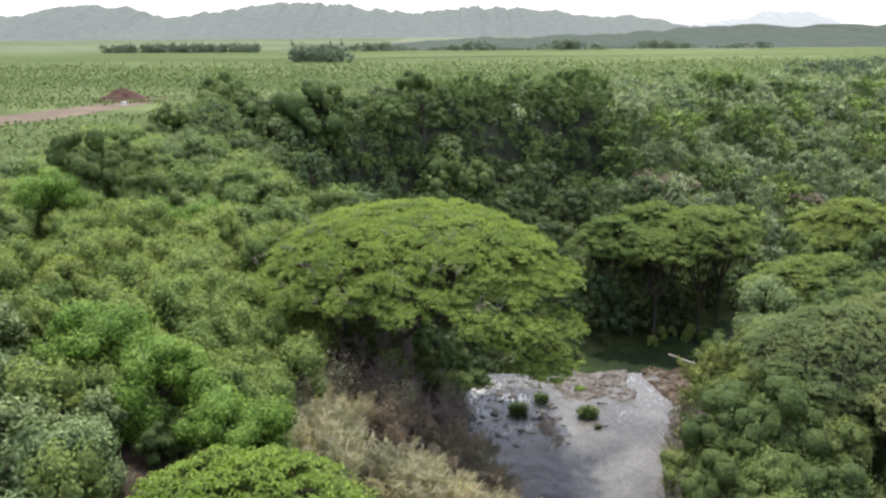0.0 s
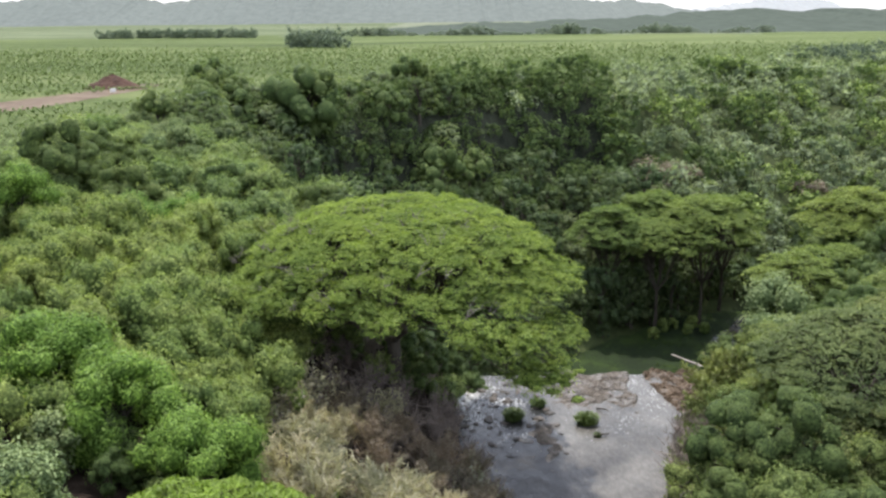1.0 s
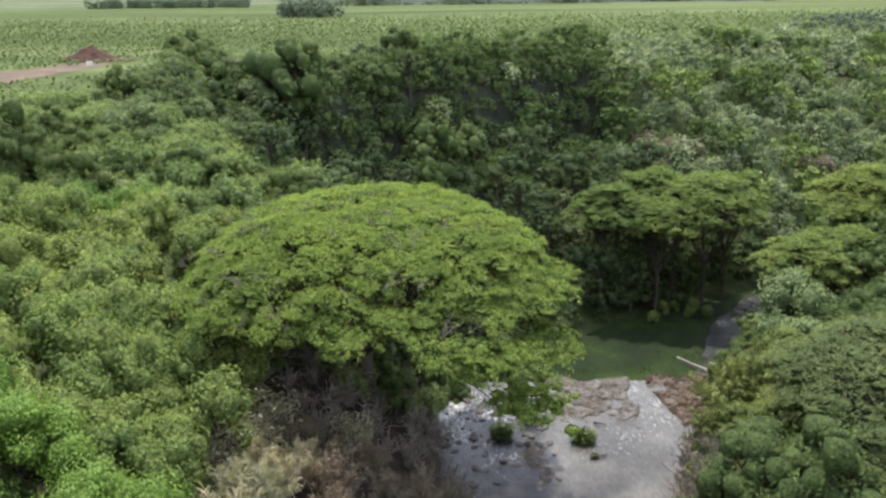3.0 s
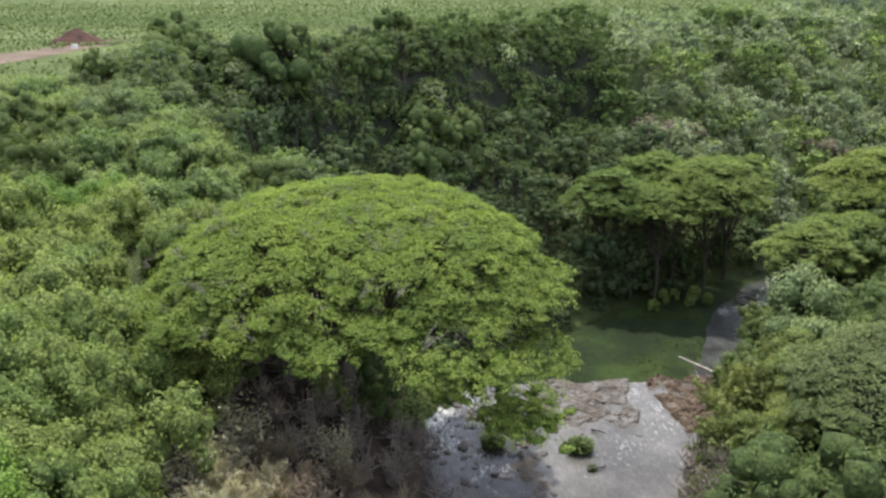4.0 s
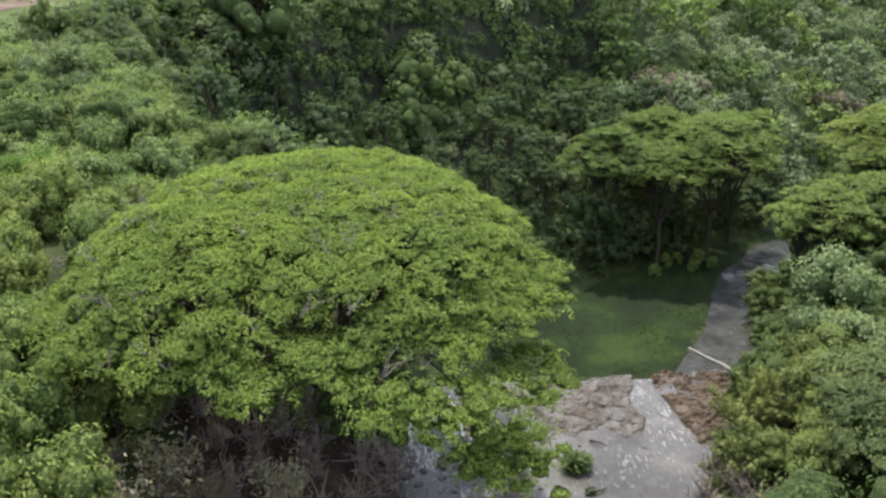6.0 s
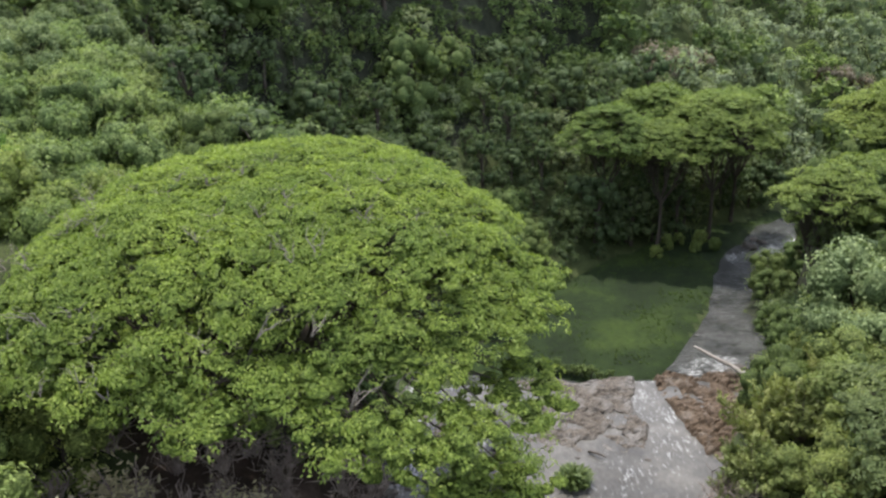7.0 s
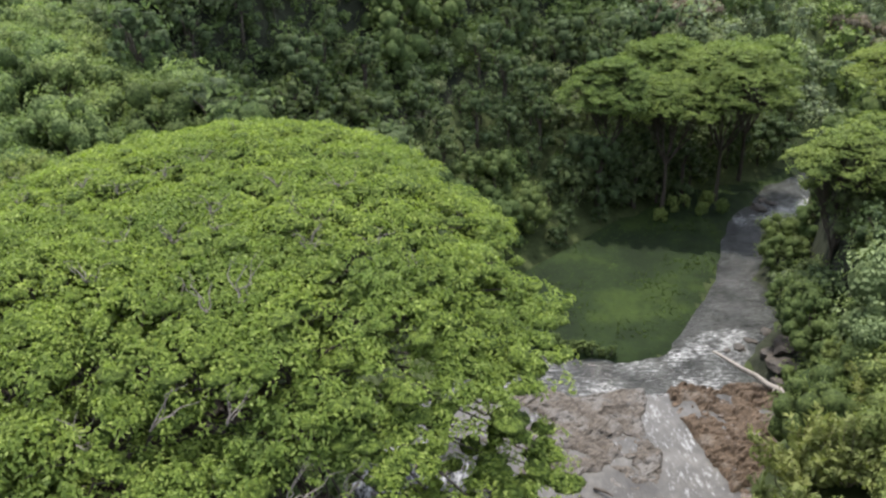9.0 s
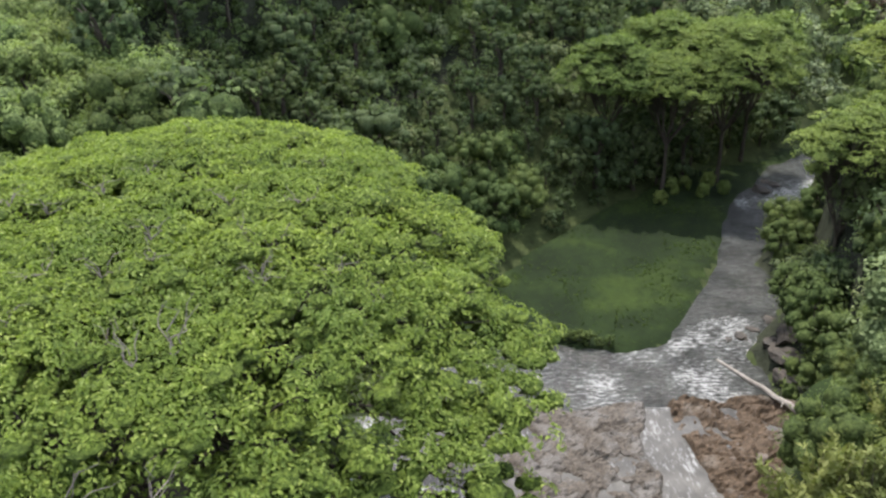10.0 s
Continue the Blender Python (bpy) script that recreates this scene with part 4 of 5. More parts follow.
def feather_shrub(scale, name="dry_shrub", label="dry tan feathery shrub on the stream bank", mat=None, size=(0.35, 0.75), width=0.1):
    """A shrub of thin wands, each feathered with fine stalks or leaves."""
    ob = thing(name, label, "shrub")
    wands, p_all, a_all = [], [], []
    for k in range(30):
        a, lean = rng.uniform(0, 6.28), rng.uniform(0.05, 0.95)
        L = 3.1 * scale * rng.uniform(0.7, 1.1)
        tip = np.array([math.cos(a) * L * lean * 0.75, math.sin(a) * L * lean * 0.75, L * (1.0 - 0.45 * lean)])
        pts = bent((rng.normal(0, 0.15), rng.normal(0, 0.15), -0.3), tip, 0.25, 4, 0.1)
        wands.append(tube(pts, [0.04, 0.034, 0.027, 0.019, 0.009], 3))
        t = rng.uniform(0.3, 1.0, 85)[:, None]
        p_all.append(tip * t + np.array([0, 0, 0.25]) * np.sin(3.14 * t) + rng.normal(0, 0.1, (85, 3)))
        a_all.append(unit(tip) * 0.7 + rng.normal(0, 0.55, (85, 3)) + np.array([0, 0, 0.25]))
    part("branchwork", mesh_of("branchwork", *joined(wands), [DEAD_WOOD]), ob)
    p, along = np.concatenate(p_all), unit(np.concatenate(a_all))
    v, f = leaves(p + along * 0.22, unit(rng.normal(size=p.shape) + np.array([0, -0.3, 0.6])), rng.uniform(*size, len(p)), width, 0.02, 0.05, along)
    part("crown", mesh_of("crown", v, f, [mat or LEAF_DRY]), ob)
    return ob


KINDS["tan"] = [feather_shrub(s) for s in (0.85, 1.0, 1.1)]
KINDS["sere"] = [feather_shrub(s, "withered_shrub", "withered brown twiggy shrub under the big tree", LEAF_SERE, (0.2, 0.45), 0.13) for s in (0.8, 0.9, 1.05)]
KINDS["bank"] = [feather_shrub(s, "bank_bush", "olive-brown loose bush at the water's edge", LEAF_LOOSE, (0.3, 0.6), 0.32) for s in (1.35, 1.5, 1.7)]
PILE = {}


def heap(key, x, y, scale, sink=0.4, pile="distant_woods", z=None):
    """Notes a far plant that becomes part of one joined wood."""
    h = ground_at(x, y) if z is None else z
    turn = pose(x, y, h - sink, 0, 0, rng.uniform(0, 360)) @ Matrix.Diagonal((scale, scale, scale * rng.uniform(0.85, 1.15), 1))
    PILE.setdefault(pile, []).append((key, int(rng.integers(3)), np.array(turn)))


def pile_up(pile, label, category):
    """Joins what heap() noted into one mesh."""
    pieces, slots, mats = [], [], []
    for key, j, m in PILE[pile]:
        me = [o for o in KINDS[key][j].children if o.name.startswith("crown")][0].data
        v, f = np.zeros(len(me.vertices) * 3), np.zeros(len(me.loops), np.int32)
        slot = np.zeros(len(me.polygons), np.int32)
        me.vertices.foreach_get("co", v)
        me.loops.foreach_get("vertex_index", f)
        me.polygons.foreach_get("material_index", slot)
        for k, mat in enumerate(me.materials):
            if mat not in mats:
                mats.append(mat)
        table = np.array([mats.index(mat) for mat in me.materials])
        pieces.append((v.reshape(-1, 3) @ m[:3, :3].T + m[:3, 3], f.reshape(-1, 4)))
        slots.append(table[slot])
    v, f = joined(pieces)
    tagged(new(pile, mesh_of(pile, v, f, mats, np.concatenate(slots))), label, category, kind="stuff")


def grow(key, x, y, scale=1.0, group="", **kw):
    ob = put(KINDS[key][int(rng.integers(3))], x, y, scale, **kw)
    if group:
        ob["group"] = group
    return ob


def scatter(x0, x1, y0, y1, step, jitter=0.38):
    """Points on a jittered grid."""
    for j, y in enumerate(np.arange(y0, y1, step)):
        for x in np.arange(x0 + (j % 2) * step / 2, x1, step):
            yield x + rng.uniform(-jitter, jitter) * step, y + rng.uniform(-jitter, jitter) * step


def seen_from_path(x, y, wide=0.62):
    """A generous wedge of the plan ahead of the flight."""
    return -wide * (y + 25) - 4 < x - 3 < wide * (y + 25) + 8


count_by = {}
# left bank and plateau edge
for x, y in scatter(-98, 2, 34, 178, 5.1):
    z, de = (float(v[0]) for v in land([x], [y]))
    if not seen_from_path(x, y) or z < 1.5 or (y > 108 and z < -45):
        continue
    if math.hypot((x + 4) / 17, (y - 83) / 15) < 1 and z < 9.5:
        continue
    if (y < 101 and x > -12.5 and y > 62) or any(math.hypot(x - u, y - w) < 5.2 for u, w in ((-15.4, 57.8), (-21.6, 61.4), (-28.4, 65.4), (-19.5, 56.5), (-16, 52))) or math.hypot(x + 12.3, y - 43.5) < 7:
        continue
    if x < -66 - 0.1 * (y - 100) and y > 118 + 0.5 * (x + 90):
        continue
    n = float(fbm(x, y, 26, 3, 71))
    u = rng.uniform()
    if y > 112 and de < 70:
        key, s = ("mid", rng.uniform(0.8, 1.3)) if x < -13 and y < 168 else ("vine" if u < 0.7 else "far_dark", rng.uniform(0.9, 1.6))
    elif n > 0.62 and y > 66:
        key, s = "dark", rng.uniform(0.65, 1.05)
    elif n < -0.35 or (y < 64 and x < -22 and u < 0.7):
        key, s = "silver", rng.uniform(0.75, 1.1)
    else:
        key, s = "shrub", rng.uniform(0.75, 1.15)
    if key == "shrub" and y > 112:
        key = "silver" if 122 < y < 165 and float(fbm(x, y, 17, 2, 73)) > 0.1 else "mid"
    if key == "dark" and y > 112 and u < 0.6:
        key = "mid"
    if u < 0.035 and y < 120:
        key, s = "bright", rng.uniform(0.5, 0.75)
    if x > -9.5 and 52 < y < 66:
        key, s = "tan", rng.uniform(1.5, 1.8)
    grow(key, x, y, s, "shrubs and trees on the left slope", sink=0.3)
    count_by[key] = count_by.get(key, 0) + 1

# right bank by the stream and the near side of the gorge
for x, y in scatter(23, 132, 52, 262, 5.7):
    z, de = (float(v[0]) for v in land([x], [y]))
    right_w = float(stream_edges(min(y, 108))[1])
    if not seen_from_path(x, y, 0.66) or z < -49.2:
        continue
    if y < 109 and x < right_w + 0.8 + (3.6 if y > 98 else 0):
        continue
    if y > 109 and not (x > 40 and (y < 112 or x > 58)):
        continue
    shore = float(np.interp(y, [140, 171, 178, 196, 210, 227, 234, 242, 268], [62, 65, 63, 77, 76, 86, 93, 100, 140]))
    if y > 112 and x < shore + (9 if 160 < y < 200 else 2.5):
        continue
    if y > np.interp(x, [58, 100, 140], [300, 244, 268]) and x > 90:
        continue
    u = rng.uniform()
    if y < 112 and math.hypot(x - 41, y - 78.5) < 9.5:
        key, s = "dark", rng.uniform(0.5, 0.7)
    elif y < 112:
        key, s = ("olive" if u < (0.25 if y < 76 else 0.6) else "silver" if u < (0.3 if y < 76 else 0.7) else "dark"), rng.uniform(0.65, 1.1) * (0.8 if u > 0.68 else 1)
    else:
        key, s = ("far_dark" if u < 0.6 else "far_shrub"), rng.uniform(0.7, 1.5)
    grow(key, x, y, s, "shrubs and trees on the right bank", sink=0.3)
    count_by[key] = count_by.get(key, 0) + 1

for y in np.arange(64, 95, 2.3):
    x = float(stream_edges(y)[1]) + rng.uniform(0.6, 1.6)
    grow("bank" if rng.uniform() < 0.75 else "dark", x, float(y), rng.uniform(0.42, 0.66) * (0.7 if y > 93 else 1), "shrubs and trees on the right bank", sink=0.4)

# far gorge walls and rim
for x, y in scatter(-70, 250, 178, 470, 6.6):
    z, de = (float(v[0]) for v in land([x], [y]))
    near_side = x > 58 and y < np.interp(x, [58, 100, 140, 265], [110, 242, 268, 345]) + 4
    if de < 2 or (float(away(POOL, np.array([x]), np.array([y]))[0]) < 6.5) or de > (92 if x < 60 else 122) or near_side or not seen_from_path(x, y, 0.6):
        continue
    u = min(0.99, max(0.0, 0.5 + 0.45 * float(fbm(x, y, 24, 2, 75)) + rng.uniform(-0.22, 0.22)))
    # darker kinds for the wall in shade, paler ones for the hazy sunlit slope
    shaded_wall = x < 75 and de > 20
    if shaded_wall and de < 70:
        key, s = ("vine" if u < 0.55 else "far_shrub" if u < 0.85 else "far_dark"), rng.uniform(0.5, 1.8)
    elif x < 75 and de <= 20:
        key, s = ("far_dark" if u < 0.6 else "vine"), rng.uniform(0.6, 1.4)
    elif de > (70 if x < 60 else 100):
        key, s = ("far_dark" if u < 0.55 and x < 70 else "far_light" if u < 0.3 else "far_shrub"), rng.uniform(0.6, 1.3)
    else:
        key, s = ("far_shrub" if u < 0.2 else "far_light" if u < 0.84 else "mid" if u < 0.95 else "far_dark"), rng.uniform(0.5, 1.7)
    s *= 1.02 + 0.55 * max(0.0, float(fbm(x, y, 30, 2, 77)))
    if de > 100:
        s *= 0.55
    # below the flat-crowned trees the dark kind stands for their shade
    if 30 < x < 112 and de < 26 and y < 285:
        key = "vine"
    if key == "far_light" and de < 55 and x < 150:
        key = "far_shrub" if u < 0.78 else "mid"
    if y > 300 or (x > 95 and y > 285) or count_by.get(key, 0) >= 290:
        u = rng.uniform()
        far_key = "wood_dark" if key == "far_dark" or (x < 70 and u < 0.5) or u < 0.05 else "wood_olive" if u < 0.17 else "wood_grey" if u < 0.27 else "wood"
        heap(far_key, x, y, s * (1.25 if far_key != "wood" else 0.95))
    else:
        grow(key, x, y, s, "woods on the far gorge wall", sink=0.5)
        count_by[key] = count_by.get(key, 0) + 1
# thickets clinging to the steep part of the wall
for x, y in scatter(-60, 66, 140, 330, 4.6):
    z, de = (float(v[0]) for v in land([x], [y]))
    if 44 < de < 80:
        if count_by.get("vine", 0) < 250:
            grow("vine", x, y, rng.uniform(0.75, 1.35), "woods on the far gorge wall", sink=2.5)
            count_by["vine"] = count_by.get("vine", 0) + 1
        else:
            heap("wood_dark", x, y, rng.uniform(0.7, 1.2), 1.5)

# single trees near the flight
for key, x, y, s in (("silver", -24, 47, 0.9), ("silver", -28, 50, 0.95), ("bright", -15.6, 55.6, 0.82), ("bright", -21.4, 58.4, 0.85), ("bright", -28.2, 62.4, 0.9), ("shrub", -14.4, 61.6, 0.85), ("shrub", -17.6, 61.2, 0.85), ("shrub", -21.5, 64, 0.8), ("silver", -24.6, 54.6, 0.75), ("shrub", -26, 57.6, 0.8), ("shrub", -15.5, 65, 0.8), ("tan", -3, 58.5, 1.8), ("tan", 1.8, 59.4, 1.7), ("tan", 5.6, 61.2, 1.6), ("shrub", -8.2, 60.6, 0.5),  *(("dark", x, y, k) for x, y, k in ((-19, 55, 0.36), (-17.2, 53.2, 0.3), (-21.5, 56.8, 0.4), (-18, 57.6, 0.3), (-14.2, 53.4, 0.34), (-23.5, 58.5, 0.36), (-20.5, 53.2, 0.32), (-12.5, 55, 0.32), (-16.2, 50.5, 0.4))), ("bright", 5, 51.5, 0.8), *(("tan" if y < 66 or (y < 72 and x < -5) else "sere", x, y, k) for x, y, k in ((-3, 76, 1.2), (1, 73, 1.25), (3.6, 76.5, 1.2), (5, 73, 1.1), (0, 69.5, 1.2), (-7.5, 71, 1.2), (-4, 66.5, 1.1), (3, 67, 1.2), (-10, 76, 0.9), (-1.5, 71.5, 1.4), (-5.5, 73.5, 1.3), (2.5, 70, 1.3), (-9, 67.5, 1.3), (-11, 71, 1.2), (-2, 64.5, 1.3), (5.5, 69.5, 1.2), (6.3, 76, 1.0), (-7.5, 63, 1.2), (-8, 76.5, 1.1), (-1, 66.5, 1.5), (4.5, 67, 1.5), (-5, 69, 1.5), (1, 63, 1.5), (5.8, 64.5, 1.4), (-4, 62, 1.5), (-10.5, 64.5, 1.4))), *(("shrub", x, y, k) for x, y, k in ((-16.5, 72.5, 0.6), (-18.5, 77, 0.7), (-20, 81.5, 0.8), (-22.5, 86, 0.8), (-16, 67, 0.7), (-19.5, 72, 0.9), (-22.5, 78, 0.9), (-18, 64, 0.9), (-21.5, 67.5, 0.9), (-25, 72, 1.0), (-24, 64, 0.9), (-28, 69, 1.0), (-17.5, 69.5, 0.8))),
                     *(("brown", x, y, k) for x, y, k in ((74, 309, 1.5), (79, 307, 1.6), (84, 309, 1.5), (89, 311, 1.5), (77, 303, 1.3), (140, 326, 1.4), (147, 329, 1.5), (154, 332, 1.3), (-20, 250, 0.7), (-16, 246, 0.6))), ("bright", -52, 106, 1.0), ("bright", -38, 108, 0.8), ("bright", -33, 112, 0.7),
                     ("dark", -54, 123, 1.25), ("far_dark", 142, 404, 1.3), ("silver", 44, 106.5, 1.35), ("silver", 47.5, 109.5, 1.3), 
                     ("dark", 43.3, 107.6, 0.6), ("shrub", 41.5, 101, 0.6), *(("vine", x, y, k) for x, y, k in ((73.5, 184, 1.2), (72.5, 176, 1.3), (71.5, 168, 1.2), (70, 160, 1.2), (69, 152, 1.2), (75, 180, 1.4), (76, 187, 1.3), (79, 190, 1.2), (76, 178, 1.5), (78, 170, 1.5), (82, 186, 1.4))),
                     *(("shrub", x, y, k) for x, y, k in ((62, 238, 0.5), (66, 243, 0.6), (70, 246, 0.55), (73, 241, 0.5), (76, 247, 0.65), (79, 244, 0.5))), *(("far_dark", 24 + 1.7 * k, 186.5 - 0.55 * k, 0.2 + 0.05 * (k % 4)) for k in range(10)), *(("vine", x, y, k) for x, y, k in ((84, 264, 0.8), (88, 266, 0.8), (92, 268, 0.9), (80, 262, 0.7), (96, 268, 0.8), (100, 271, 0.8), (28, 228, 0.6), (31, 232, 0.6), (26, 224, 0.6), (34, 236, 0.7), (23, 219, 0.6))), ("bank", 31.2, 92.4, 1.35), ("bank", 33.6, 91.6, 1.2), ("bank", 38.4, 98.4, 0.75), ("silver", 41.0, 101.5, 0.9), ("silver", 42.5, 98, 1.05), ("bank", 29.5, 79.5, 0.8), ("bank", 31, 77.5, 0.85), ("bank", 28, 77, 0.8), ("olive", 33.5, 84.5, 0.8), ("bank", 31.5, 81, 0.8), ("olive", 35.5, 88, 0.8), ("bank", 29.2, 87.5, 1.1), ("olive", 36, 92, 0.85), ("dark", 1, 102.5, 0.55), *(("dark", x, y, 0.55) for x, y in ((-10, 92), (-4, 95), (-14, 88), (-1, 100), (-8, 100), (-16, 97), (-2, 90), (4, 104), (-12, 104))), *(("mid", x, y, 0.6) for x, y in ((1.5, 97), (-6, 90), (0.5, 93), (-6, 105), (-17, 91))),
                     # dark thickets that stand for the shade under the flat crowns
                     *(("vine", 40 + 3.4 * k, 238 + 1.75 * k + float(rng.uniform(-2, 5)), float(rng.uniform(1.3, 2.0))) for k in range(13))):
    grow(key, x, y, s, "single trees")

# growth on the cliff that hangs out over the dark hollow by the river
for key, x, y, z, s in (("far_dark", 70.5, 182, -40, 0.85), ("far_dark", 69.5, 175, -39, 0.95), ("far_shrub", 72, 188, -41, 0.9), ("far_dark", 68.5, 168, -38, 1.0), ("vine", 71.5, 178, -38, 0.9), ("far_dark", 68, 161, -38, 1.0), ("far_dark", 67.5, 153, -38, 1.0)):
    grow(key, x, y, s, "single trees", z=z)

for k in range(26):
    x, y = rng.uniform(37.5, 46), rng.uniform(99.5, 107.5)
    if x > 37.2 + 0.25 * (y - 100):
        grow(("olive", "dark", "shrub")[k % 3], x, y, rng.uniform(0.22, 0.36) * (1.5 if x > 40 else 1), "low shrubs behind the log", sink=0.2)

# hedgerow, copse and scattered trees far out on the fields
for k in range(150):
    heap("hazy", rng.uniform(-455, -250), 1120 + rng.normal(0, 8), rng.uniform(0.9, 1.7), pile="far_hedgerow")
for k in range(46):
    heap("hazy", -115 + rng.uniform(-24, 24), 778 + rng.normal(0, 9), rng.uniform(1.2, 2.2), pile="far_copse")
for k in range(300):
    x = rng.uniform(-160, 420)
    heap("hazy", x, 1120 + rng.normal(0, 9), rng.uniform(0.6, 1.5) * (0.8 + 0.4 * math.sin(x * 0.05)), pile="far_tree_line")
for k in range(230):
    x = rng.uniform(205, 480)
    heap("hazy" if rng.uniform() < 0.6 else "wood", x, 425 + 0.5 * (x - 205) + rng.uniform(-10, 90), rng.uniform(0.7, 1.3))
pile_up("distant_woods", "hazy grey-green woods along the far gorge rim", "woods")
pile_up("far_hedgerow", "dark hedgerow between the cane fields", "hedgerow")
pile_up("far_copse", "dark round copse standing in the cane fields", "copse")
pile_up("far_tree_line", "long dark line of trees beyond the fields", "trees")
for kind in KINDS.values():
    for ob in kind:
        remove(ob)

# cane on the plateau
pts = []
for _ in range(3):
    cxs, cys = rng.uniform(-620, 620, 44000), 130 + 960 * rng.uniform(0, 1, 44000) ** 1.5
    cz, cw = land(cxs, cys)
    ok = (cz > 17.5) & (cw > 86) & ((cys > 150) | (cxs < -75)) & (np.abs(cxs) < 0.62 * (cys + 25)) & ~((cw < 125) & (cxs > 60))
    ok &= ~((cxs < -60) & (cys < 120 + 0.5 * (cxs + 90)))
    ok &= ~((np.abs(cys - (265 + (cxs + 125) * 1.0)) < 25 + 0.1 * np.abs(cxs + 125)) & (cxs < -95) & (cys < 375))
    pts.append(np.stack([cxs, cys, cz], 1)[ok])
cane = np.concatenate(pts)
cane = cane[cane[:, 1] < 640 + 160 * rng.uniform(-1, 1, len(cane))][:42000]
blades = []
for b in range(3):
    w = rng.uniform(0, 6.28, len(cane))
    way = np.stack([np.cos(w) * 0.45, np.sin(w) * 0.45, np.ones(len(cane))], 1)
    n = unit(np.stack([-np.cos(w), -np.sin(w), 1.3 + 0 * w], 1) + rng.normal(0, 0.15, (len(cane), 3)))
    size = rng.uniform(1.4, 2.3, len(cane)) * (0.9 + cane[:, 1] / 800)
    v, f = leaves(cane + unit(way) * size[:, None] * 0.45, n, size, 0.28, 0.05, 0.25, way)
    blades.append((v, f))
v, f = joined(blades)
tagged(new("sugar_cane", mesh_of("sugar_cane", v, f, [LEAF_CANE])), "light green sugar cane standing over the plateau", "cane field", kind="stuff")


# ---- far hills ----
def ridge(name, mat, y, outline, depth, label):
    """A hill range: height over a line at distance y, sloping to the plain before and behind."""
    xs = np.linspace(outline[0][0], outline[-1][0], 1400)
    hs = np.interp(xs, [p[0] for p in outline], [p[1] for p in outline])
    hs = hs + (fbm(xs, xs * 0 + y, 140, 4, 81) * 7 + fbm(xs, xs * 0 + y, 34, 3, 82) * 7 + np.abs(fbm(xs, xs * 0 + y, 15, 2, 84)) * 5) * np.clip(hs / 40, 0.15, 1)
    verts = []
    for t, k in ((-1, 0.0), (-0.7, 0.35), (-0.4, 0.7), (-0.15, 0.94), (0, 1.0), (0.5, 0.6), (1, 0.0)):
        zz = 26 + (hs - 0) * k + fbm(xs, xs * 0 + t * depth, 120, 4, 83) * 8 * k * (1 - k) * 4
        verts.append(np.stack([xs, np.full(1400, y + t * depth), zz - (8 if k == 0 else 0)], 1))
    ob = new(name, mesh_of(name, np.concatenate(verts), grid_faces(1400, 7), [mat], None, True))
    return tagged(ob, label, "hills", kind="structure")


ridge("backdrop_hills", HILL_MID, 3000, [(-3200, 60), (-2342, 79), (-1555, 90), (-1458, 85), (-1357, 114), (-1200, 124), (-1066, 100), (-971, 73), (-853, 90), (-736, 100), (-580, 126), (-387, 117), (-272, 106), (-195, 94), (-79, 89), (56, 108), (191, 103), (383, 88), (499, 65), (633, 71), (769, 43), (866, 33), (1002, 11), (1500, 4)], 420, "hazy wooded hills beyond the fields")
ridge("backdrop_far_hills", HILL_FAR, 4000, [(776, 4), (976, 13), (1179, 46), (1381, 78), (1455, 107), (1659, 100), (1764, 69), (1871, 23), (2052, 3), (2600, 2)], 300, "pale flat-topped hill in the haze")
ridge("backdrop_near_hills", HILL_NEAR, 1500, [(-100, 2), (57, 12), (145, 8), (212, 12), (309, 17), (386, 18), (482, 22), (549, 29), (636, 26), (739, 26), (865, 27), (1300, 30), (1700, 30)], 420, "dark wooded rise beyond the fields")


# ---- in and along the stream ----
def dead_shrub(name, label, twigs, height, leafy):
    """A bare, much-branched shrub, with a few dry leaves."""
    ob, pieces, tips = thing(name, label, "shrub"), [], []
    for k in range(twigs):
        a, lean = rng.uniform(0, 6.28), rng.uniform(0.1, 1.0)
        L = height * rng.uniform(0.6, 1.1)
        end = np.array([math.cos(a) * L * lean * 0.7, math.sin(a) * L * lean * 0.7, L * (1.05 - 0.4 * lean)])
        pts = bent((rng.normal(0, 0.12), rng.normal(0, 0.12), -0.2), end, 0.1, 4, 0.07 * height)
        pieces.append(tube(pts, [0.075, 0.06, 0.045, 0.032, 0.014], 3))
        for j in range(3):
            st = pts[2 + j % 2]
            tip = st + rng.normal(0, 0.22 * height, 3) + np.array([0, 0, 0.18 * height])
            pieces.append(tube(bent(st, tip, 0, 2, 0.05), [0.034, 0.026, 0.012], 3))
            tips += [tip, (st + tip) / 2]
    part("branchwork", mesh_of("branchwork", *joined(pieces), [DEAD_WOOD]), ob)
    if leafy:
        tips = np.repeat(np.array(tips), leafy, 0) + rng.normal(0, 0.13 * height, (len(tips) * leafy, 3))
        v, f = leaves(tips, unit(rng.normal(size=tips.shape) + np.array([0, 0, 0.5])), rng.uniform(0.16, 0.4, len(tips)), 0.4)
        part("foliage", mesh_of("foliage", v, f, [LEAF_DRY]), ob)
    return ob


bare = [dead_shrub("bare_shrub", "leafless grey-brown shrub on the stream bank", 18, h, 0) for h in (2.6, 3.2)]
dry = [dead_shrub("dry_shrub", "dry tan feathery shrub on the stream bank", 16, h, 8) for h in (2.4, 3.0)]
